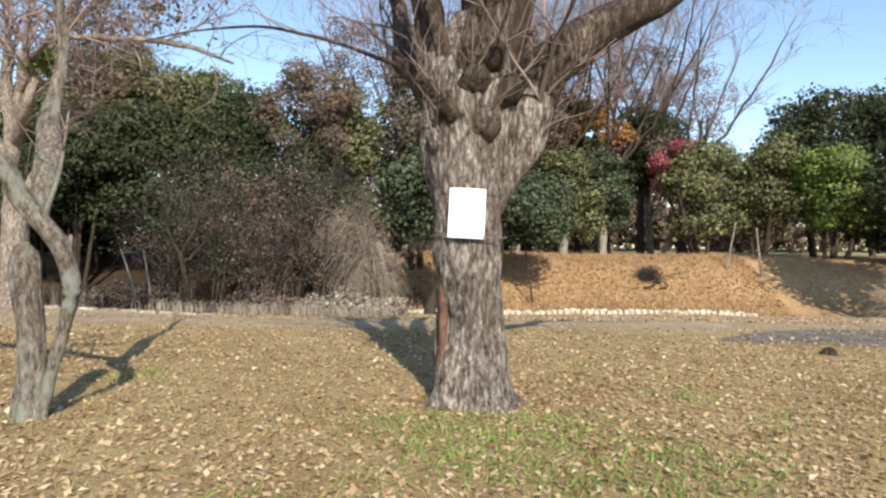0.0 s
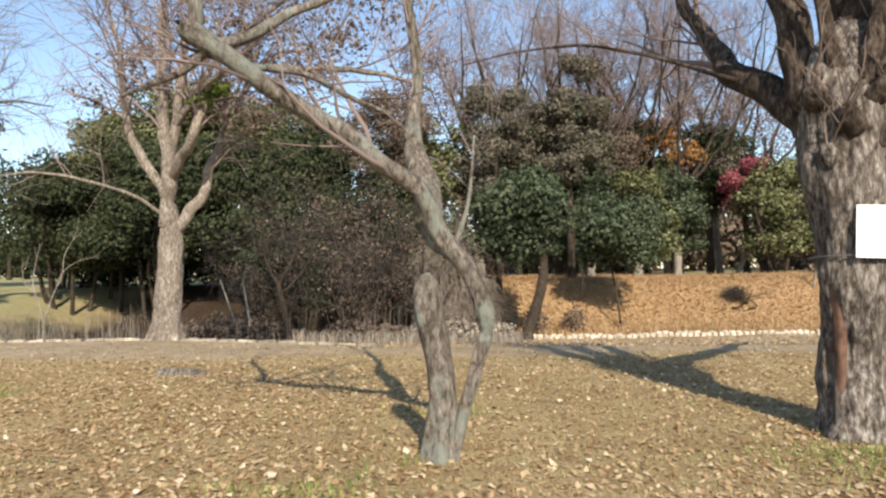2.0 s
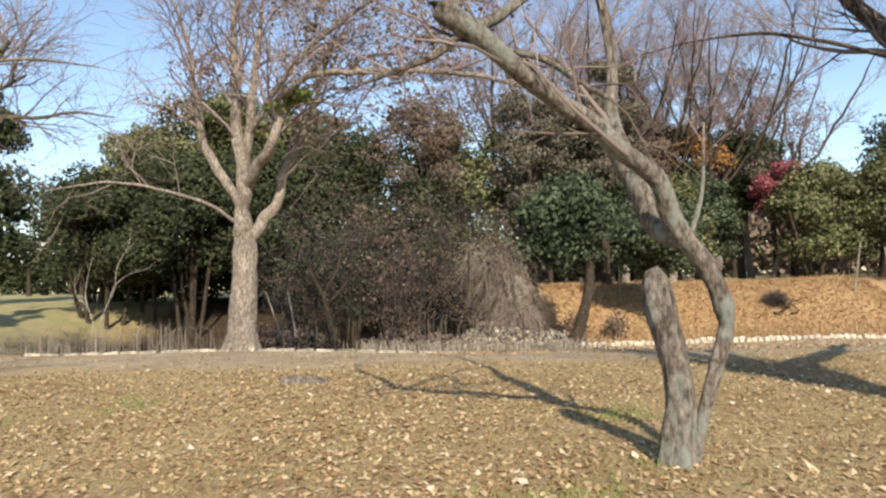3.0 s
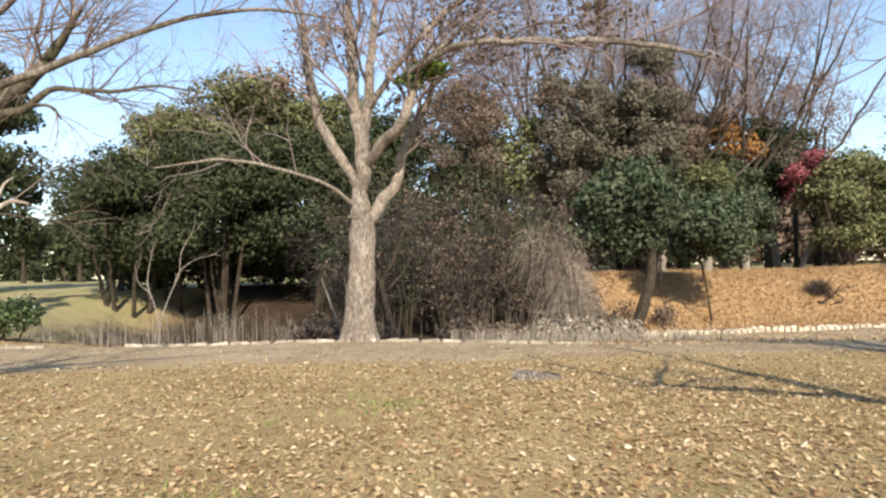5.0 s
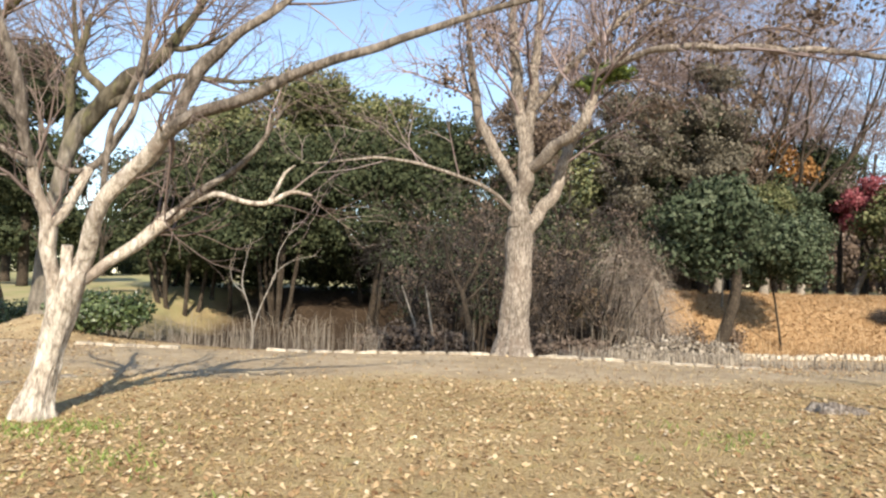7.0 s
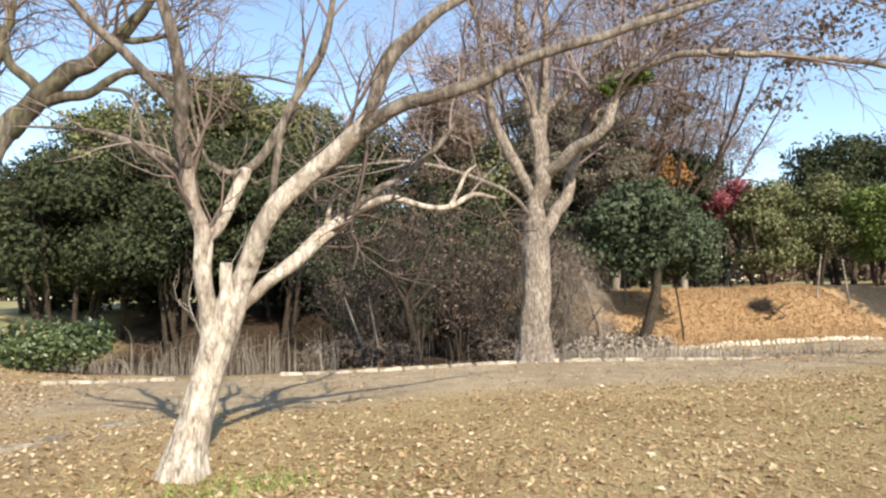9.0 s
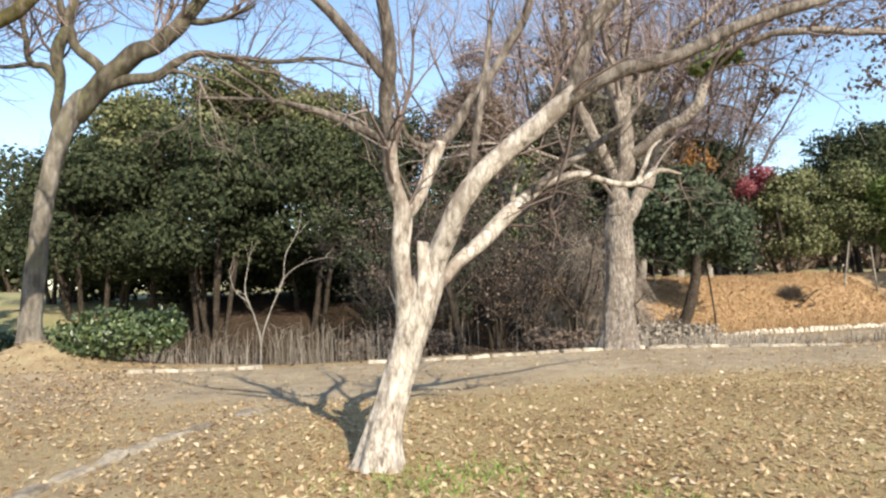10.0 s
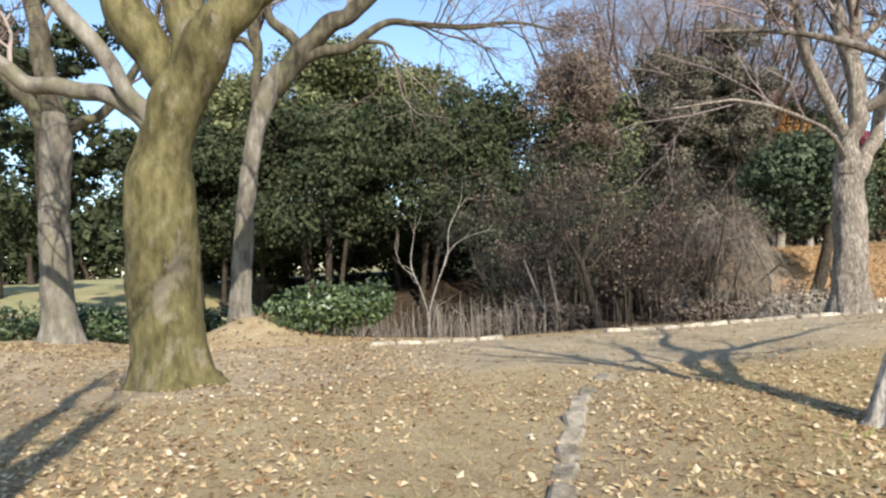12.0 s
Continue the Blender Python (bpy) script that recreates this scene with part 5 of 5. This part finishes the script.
# withered leaf bunches and a green tuft in the forked tree
crown_b = []
for x, y, z, r in ((-8.6, 14.4, 5.6, 0.5), (-7.6, 13.8, 6.0, 0.7), (-6.9, 13.4, 5.6, 0.6), (-10.6, 15.0, 6.3, 0.6), (-8.0, 14.6, 7.0, 0.8), (-9.0, 15.0, 5.0, 0.4), (-6.0, 12.8, 5.3, 0.5), (-11.4, 15.0, 5.4, 0.5),
                   (-5.4, 12.6, 5.9, 0.9), (-4.4, 12.2, 6.6, 0.9), (-6.6, 13.4, 7.2, 1.0), (-7.4, 14.0, 4.7, 0.6), (-5.0, 13.2, 7.8, 1.0), (-8.6, 14.8, 7.8, 0.9), (-6.2, 13.0, 4.6, 0.5)):
    crown_b.append((x + 9.95, y - 15.45, z, r * 1.3, r, r * 0.9))
V, F = leaf_cloud(np.random.default_rng(32), crown_b, 5200, 0.06, 0.0, 1.0)
part("withered_leaves", mesh_of("withered_leaves", V, F, M_BROWNLEAF, False), tree_b, "withered brown leaves", "stuff")
V, F = leaf_cloud(np.random.default_rng(33), [(1.65, -1.25, 5.35, 0.45, 0.35, 0.2), (1.25, -1.2, 5.15, 0.3, 0.3, 0.16)], 700, 0.07, 0.0, 0.9)
part("leaf_tuft", mesh_of("leaf_tuft", V, F, M_LIME, False), tree_b, "yellow-green leaf tuft", "stuff")


# ---- reeds and tall grass ----
def stalks(name, label, count, area, height, mat, seed, keep=None, r=0.008, bend=0.35):
    rng = np.random.default_rng(seed)
    x0, x1, y0, y1 = area
    out = []
    while len(out) < count:
        x, y = rng.uniform(x0, x1), rng.uniform(y0, y1)
        if keep and not keep(x, y, rng):
            continue
        z, h = gz(x, y), height * (0.35 + 0.85 * rng.random() ** 0.8)
        a, b = rng.uniform(0, 6.28), bend * rng.uniform(0, 1) ** 2 * h
        c, s = math.cos(a) * b, math.sin(a) * b
        top = h * (1 if rng.random() > 0.2 else 0.85)
        out.append((np.array([(x, y, z - 0.03), (x + c * 0.15, y + s * 0.15, z + h * 0.45), (x + c * 0.5, y + s * 0.5, z + h * 0.85), (x + c * 1.3, y + s * 1.3, z + top)]), np.array([1.0, 0.85, 0.6, 0.3]) * r * rng.uniform(0.6, 1.3)))
    return tagged(new(name, twigs_mesh(name, out, mat)), label, "reeds", kind="stuff")


def clumped(x, y, rng):
    return y > float(kerb_line(x)) + 0.5 and rng.random() < 0.25 + 0.75 * (math.sin(x * 2.1) * math.sin(x * 0.83 + y) > -0.1)


stalks("reeds", "pale dry reeds standing in the hollow", 300, (-18.8, -13.3, 21.5, 26.0), 1.25, M_REED, 500, clumped, 0.008, 0.7)
stalks("reeds", "brown dry reeds in the hollow", 260, (-23.5, -18.6, 22.0, 27.0), 0.95, M_REED, 501, clumped, 0.009, 0.6)
stalks("tall_grass", "thin dry grass stalks below the thicket", 70, (-12.0, -2.0, 22.5, 27.0), 1.3, M_REED, 502, clumped, 0.008)
stalks("tall_grass", "tufts of dry grass by the path's edge", 1100, (-8.0, -1.5, 16.2, 23.0), 0.3, M_REED, 503, clumped, 0.009, 0.7)
stalks("tall_grass", "dry grass at the foot of the bank", 900, (-1.5, 15.0, 32.0, 33.6), 0.4, M_BANKSTRAW, 504, None, 0.014, 0.7)


# ---- stones, sheet and stump ----
def stone_mesh(rng, l, w, h):
    bm = bmesh.new()
    bmesh.ops.create_cube(bm, size=1.0)
    bmesh.ops.bevel(bm, geom=bm.edges[:], offset=0.13, segments=1, affect='EDGES')
    for v in bm.verts:
        v.co = Vector((v.co.x * l * rng.uniform(0.9, 1.08), v.co.y * w * rng.uniform(0.88, 1.1), v.co.z * h * rng.uniform(0.88, 1.1)))
    me = bpy.data.meshes.new("stone")
    bm.to_mesh(me)
    bm.free()
    return me


M_STONE_DULL = stone_material("sunken_edging_stone", (0.40, 0.35, 0.28), (0.17, 0.14, 0.10))


def stone_row(name, label, line, gap, size, mat, seed, sink=0.5, skip=0.0, tilt=4):
    """Single stones along a line of (x, y) at even steps, each bedded in the ground."""
    rng = np.random.default_rng(seed)
    kinds = [stone_mesh(rng, *size) for _ in range(5)]
    for k in kinds:
        k.materials.append(mat)
    row = tagged(new(name), label, "kerb", kind="structure")
    pts = np.array(line, dtype=float)
    seg = np.linalg.norm(np.diff(pts, axis=0), axis=1)
    s = np.concatenate([[0], np.cumsum(seg)])
    at = 0.0
    while at < s[-1]:
        x, y = np.interp(at, s, pts[:, 0]), np.interp(at, s, pts[:, 1])
        x2, y2 = np.interp(at + 0.1, s, pts[:, 0]), np.interp(at + 0.1, s, pts[:, 1])
        at += size[0] * gap * rng.uniform(0.95, 1.1)
        if rng.random() < skip:
            continue
        ob = new("stone", kinds[rng.integers(5)])
        ob.parent = row
        ob.matrix_basis = pose(x, y + rng.normal() * 0.012, gz(x, y) + size[2] * (0.5 - sink), rng.normal() * tilt, rng.normal() * tilt, math.degrees(math.atan2(y2 - y, x2 - x)) + rng.normal() * tilt)
    return row


stone_row("path_kerb", "row of worn pale kerb stones along the path", [(x, float(kerb_line(x)) + 0.02) for x in np.arange(-18.6, -4.9, 0.7)], 1.03, (0.42, 0.13, 0.12), M_STONE, 600, 0.6, 0.12, 4)
stone_row("bank_kerb", "row of small whitish blocks at the bank's foot", [(-1.6, 31.55), (5.0, 31.6), (15.0, 31.7)], 1.12, (0.24, 0.2, 0.26), M_STONE_PALE, 601, 0.3, 0.04, 7)
stone_row("bank_kerb", "second row of whitish blocks at the bank's foot", [(-1.2, 31.85), (5.0, 31.9), (14.8, 32.0)], 1.15, (0.26, 0.2, 0.24), M_STONE_PALE, 602, 0.15, 0.15, 9)
stone_row("stone_edging", "old sunken stone edging half buried in leaves", [(-18.55, 7.3), (-18.05, 8.5), (-17.7, 9.3), (-17.3, 10.2), (-16.6, 11.3)], 1.1, (0.36, 0.17, 0.14), M_STONE_DULL, 603, 0.78, 0.14, 5)

sign = thing("notice_sheet", (0.232, 5.765, 1.72), "blank white sheet tied to the tree trunk", "notice")
bm = bmesh.new()
W, H, N = 0.315, 0.43, 8
grid = [[bm.verts.new((W * (i / N - 0.5), 0.035 * (2 * i / N - 1) ** 2 - 0.006, H * (j / N - 0.5))) for i in range(N + 1)] for j in range(N + 1)]
for j in range(N):
    for i in range(N):
        bm.faces.new((grid[j][i], grid[j][i + 1], grid[j + 1][i + 1], grid[j + 1][i]))
me = bpy.data.meshes.new("sheet")
bmesh.ops.recalc_face_normals(bm, faces=bm.faces[:])
ret = bmesh.ops.solidify(bm, geom=bm.faces[:], thickness=0.004)
bm.to_mesh(me)
bm.free()
me.materials.append(M_PAPER)
sheet = part("sheet", me, sign)
sheet.rotation_euler = (0, radians(2.5), 0)
for z in (-0.2, 0.205):
    ring = [(0.03 + 0.35 * math.cos(a) * (1 + 0.02 * math.sin(3 * a)), 0.385 + 0.375 * math.sin(a), z + 0.012 * math.sin(2 * a), 0.006) for a in np.linspace(0, 2 * math.pi, 26)]
    P = np.array([q[:3] for q in ring])
    V, _ = rings(P, np.full(len(P), 0.006), 6)
    part("cord", mesh_of("cord", V.reshape(-1, 3), tube_faces(len(P), 6), M_CORD), sign, "thin grey cord")

part("torn_bark", limb_mesh("torn_bark", [(-0.28, -0.1, -0.04, 0.07), (-0.265, -0.13, 0.4, 0.045), (-0.262, -0.14, 0.9, 0.045), (-0.29, -0.13, 1.3, 0.05), (-0.28, -0.12, 1.55, 0.025)], M_WOOD_TORN, 12, 0.04, 0.3, 0.012, 6)[0], tree_t, "red-brown torn bark")
stump = thing("tree_stump", (-7.0, 9.35, gz(-7.0, 9.35)), "low weathered grey stump in the lawn", "stump")
part("stump", limb_mesh("stump", [(0, 0, -0.08, 0.3), (0, 0, 0.01, 0.24), (0.01, 0, 0.045, 0.2), (0.01, 0, 0.06, 0.12)], M_BARK_TAN, 26, 0.03, 0.3, 0.03, 9, 0.12)[0], stump)
clod = thing("earth_clod", (5.35, 9.2, gz(5.35, 9.2)), "small dark clod of earth on the lawn", "clod")
part("earth", limb_mesh("earth", [(0, 0, -0.04, 0.13), (0.02, 0, 0.03, 0.1), (0.05, 0, 0.07, 0.05)], M_BARK_DARK, 14, 0.03, 0.4, 0.02, 4)[0], clod)


# ---- fallen leaves and grass ----
def scatter(rng, count, area, keep):
    x = rng.uniform(area[0], area[1], count * 5)
    y = rng.uniform(area[2], area[3], count * 5)
    ok = rng.random(count * 5) < keep(x, y)
    return x[ok][:count], y[ok][:count]


def fallen(label, count, area, keep, size, mat, seed, lift=0.012):
    """Curled leaves lying on the ground: two triangles each, folded along the rib."""
    rng = np.random.default_rng(seed)
    x, y = scatter(rng, count, area, keep)
    n = len(x)
    a, s = rng.uniform(0, 2 * math.pi, n), size * rng.uniform(0.5, 1.4, n)
    tilt, fold = rng.normal(size=n) * 0.5, rng.uniform(-0.1, 0.65, n)
    z = ground_z(x, y) + lift
    ux, uy = np.cos(a), np.sin(a)
    w = rng.uniform(0.55, 0.95, n)
    def at(u, v, h):
        return np.stack([x + (ux * u - uy * v) * s, y + (uy * u + ux * v) * s, z + np.maximum(-0.006, h * s)], axis=-1)
    V = np.stack([at(-0.5, 0, -0.5 * np.sin(tilt) * 0.85 + 0.08), at(0.05, -0.5 * w, fold * 0.6), at(0.5, 0, 0.5 * np.sin(tilt) * 0.85 + 0.08), at(0.05, 0.5 * w, fold * 0.6 * rng.uniform(0.2, 1.2, n))], axis=1).reshape(-1, 3)
    k = np.arange(n)[:, None] * 4
    F = np.concatenate([k + np.array([0, 1, 2]), k + np.array([0, 2, 3])])
    return tagged(new("leaf_litter", mesh_of("leaf_litter", V, F, mat, False)), label, "fallen leaves", kind="stuff")


def blades(label, count, area, keep, height, width, mat, seed):
    rng = np.random.default_rng(seed)
    x, y = scatter(rng, count, area, keep)
    n = len(x)
    a, h = rng.uniform(0, 2 * math.pi, n), height * rng.uniform(0.4, 1.3, n)
    lx, ly = rng.normal(size=n) * h * 0.7, rng.normal(size=n) * h * 0.7
    z = ground_z(x, y) - 0.004
    w = width * rng.uniform(0.6, 1.3, n) * 0.5
    V = np.stack([np.stack([x - np.cos(a) * w, y - np.sin(a) * w, z], -1), np.stack([x + np.cos(a) * w, y + np.sin(a) * w, z], -1), np.stack([x + lx, y + ly, z + h], -1)], axis=1).reshape(-1, 3)
    return tagged(new("grass", mesh_of("grass", V, np.arange(3 * n).reshape(-1, 3), mat, False)), label, "grass", kind="stuff")


def on_lawn(x, y):
    w = ripple(x * 0.8 + 3, y * 0.8)
    path = smooth01(11.0, 12.4, y) * 0.9 * smooth01(-19.5, -16.5, x) + smooth01(17.5, 19, y)
    trail = 0.6 * np.exp(-((x + 18.6 - (y - 9) * 0.35) / 0.7) ** 2)
    near = (1 - 0.55 * smooth01(3.0, 12.0, y)) * (0.2 + 0.8 * smooth01(0.8, 2.2, y)) * (0.35 + 0.65 * smooth01(-30, -24, x))
    return np.clip((0.62 + 0.5 * w) * near * np.clip(1 - path, 0.03, 1) * (1 - trail), 0.0, 1) * (0.72 + 0.2 * smooth01(-19, -14, x) * smooth01(-2, -6, x) + 0.3 * smooth01(-16.5, -19, x))


def green_patch(x, y):
    return np.clip(ripple(x * 1.3 + 9, y * 1.3 + 4) * 1.6 - 0.75 + 0.85 * smooth01(-7, -2, x) * smooth01(6.5, 4.5, y), 0, 1) * (1 - smooth01(10, 12, y)) + np.exp(-(((x + 15.1) / 0.6) ** 2 + ((y - 8.2) / 0.35) ** 2)) + np.exp(-(((x - 0.3) / 0.9) ** 2 + ((y - 5.4) / 0.4) ** 2))


fallen("small dry brown leaves strewn over the lawn", 92000, (-32, 14, -7, 18.5), on_lawn, 0.047, M_LITTER_DULL, 700, 0.005)
fallen("dry tan leaves strewn over the lawn", 84000, (-32, 14, -7, 17.5), on_lawn, 0.052, M_LITTER, 704, 0.008)
fallen("curled pale leaves lying on top of the others", 4000, (-30, 13, 0, 14), on_lawn, 0.06, M_LITTER_PALE, 705, 0.014)
fallen("fallen leaves on the straw-coloured bank", 16000, (-3, 17, 31.8, 43), lambda x, y: np.full_like(x, 0.9), 0.14, M_BANKSTRAW, 701, 0.02)
fallen("dull leaves on the hollow's floor", 3500, (-24, -1, 16, 38), lambda x, y: np.full_like(x, 0.9), 0.10, M_BROWNLEAF, 702)
fallen("scattered leaves on the slope beyond the path", 7000, (-6, 18, 13, 31.5), lambda x, y: np.full_like(x, 0.9), 0.08, M_LITTER, 703)
blades("short dry winter grass of the lawn", 120000, (-30, 13, -6, 14.8), lambda x, y: 0.55 * np.clip(1.0 - 0.7 * smooth01(4, 13, y), 0, 1) * (0.15 + 0.85 * smooth01(0.8, 2.2, y)) * (1 - 0.5 * smooth01(11, 12.4, y)), 0.055, 0.009, M_STRAW, 710)
blades("green grass tufts among the leaves", 36000, (-27, 10, 1.8, 9), green_patch, 0.065, 0.016, M_GREENGRASS, 711)
def paved_path():
    """A worn strip of paving along the lawn, its edges lost under leaves."""
    xs, n = np.arange(4.4, 60, 0.4), 7
    V, keep = [], []
    for x in xs:
        lo, hi = 9.6 + 0.28 * math.sin(x * 1.3) + 0.12 * math.sin(x * 3.7), 12.0 + 0.3 * math.sin(x * 0.9 + 1)
        mid = (lo + hi) / 2
        g = min(1.0, (x - 4.2) / 1.6)
        for k in range(n):
            y = mid + (lo - mid + (hi - lo) * k / (n - 1)) * g
            V.append((x, y, gz(x, y) + 0.012 - (0.02 if k in (0, n - 1) else 0)))
    i, j = np.meshgrid(np.arange(len(xs) - 1), np.arange(n - 1), indexing="ij")
    F = np.stack([i * n + j, (i + 1) * n + j, (i + 1) * n + j + 1, i * n + j + 1], axis=-1).reshape(-1, 4)
    return tagged(new("path", mesh_of("path", V, F, M_ASPHALT)), "worn grey paved path with strewn leaves", "path", kind="structure")


M_ASPHALT = stone_material("worn_asphalt", (0.20, 0.185, 0.17), (0.10, 0.09, 0.08))
paved_path()
blades("dry straw on the bank", 30000, (-3, 17, 31.8, 43), lambda x, y: np.full_like(x, 0.9), 0.22, 0.02, M_BANKSTRAW, 712)
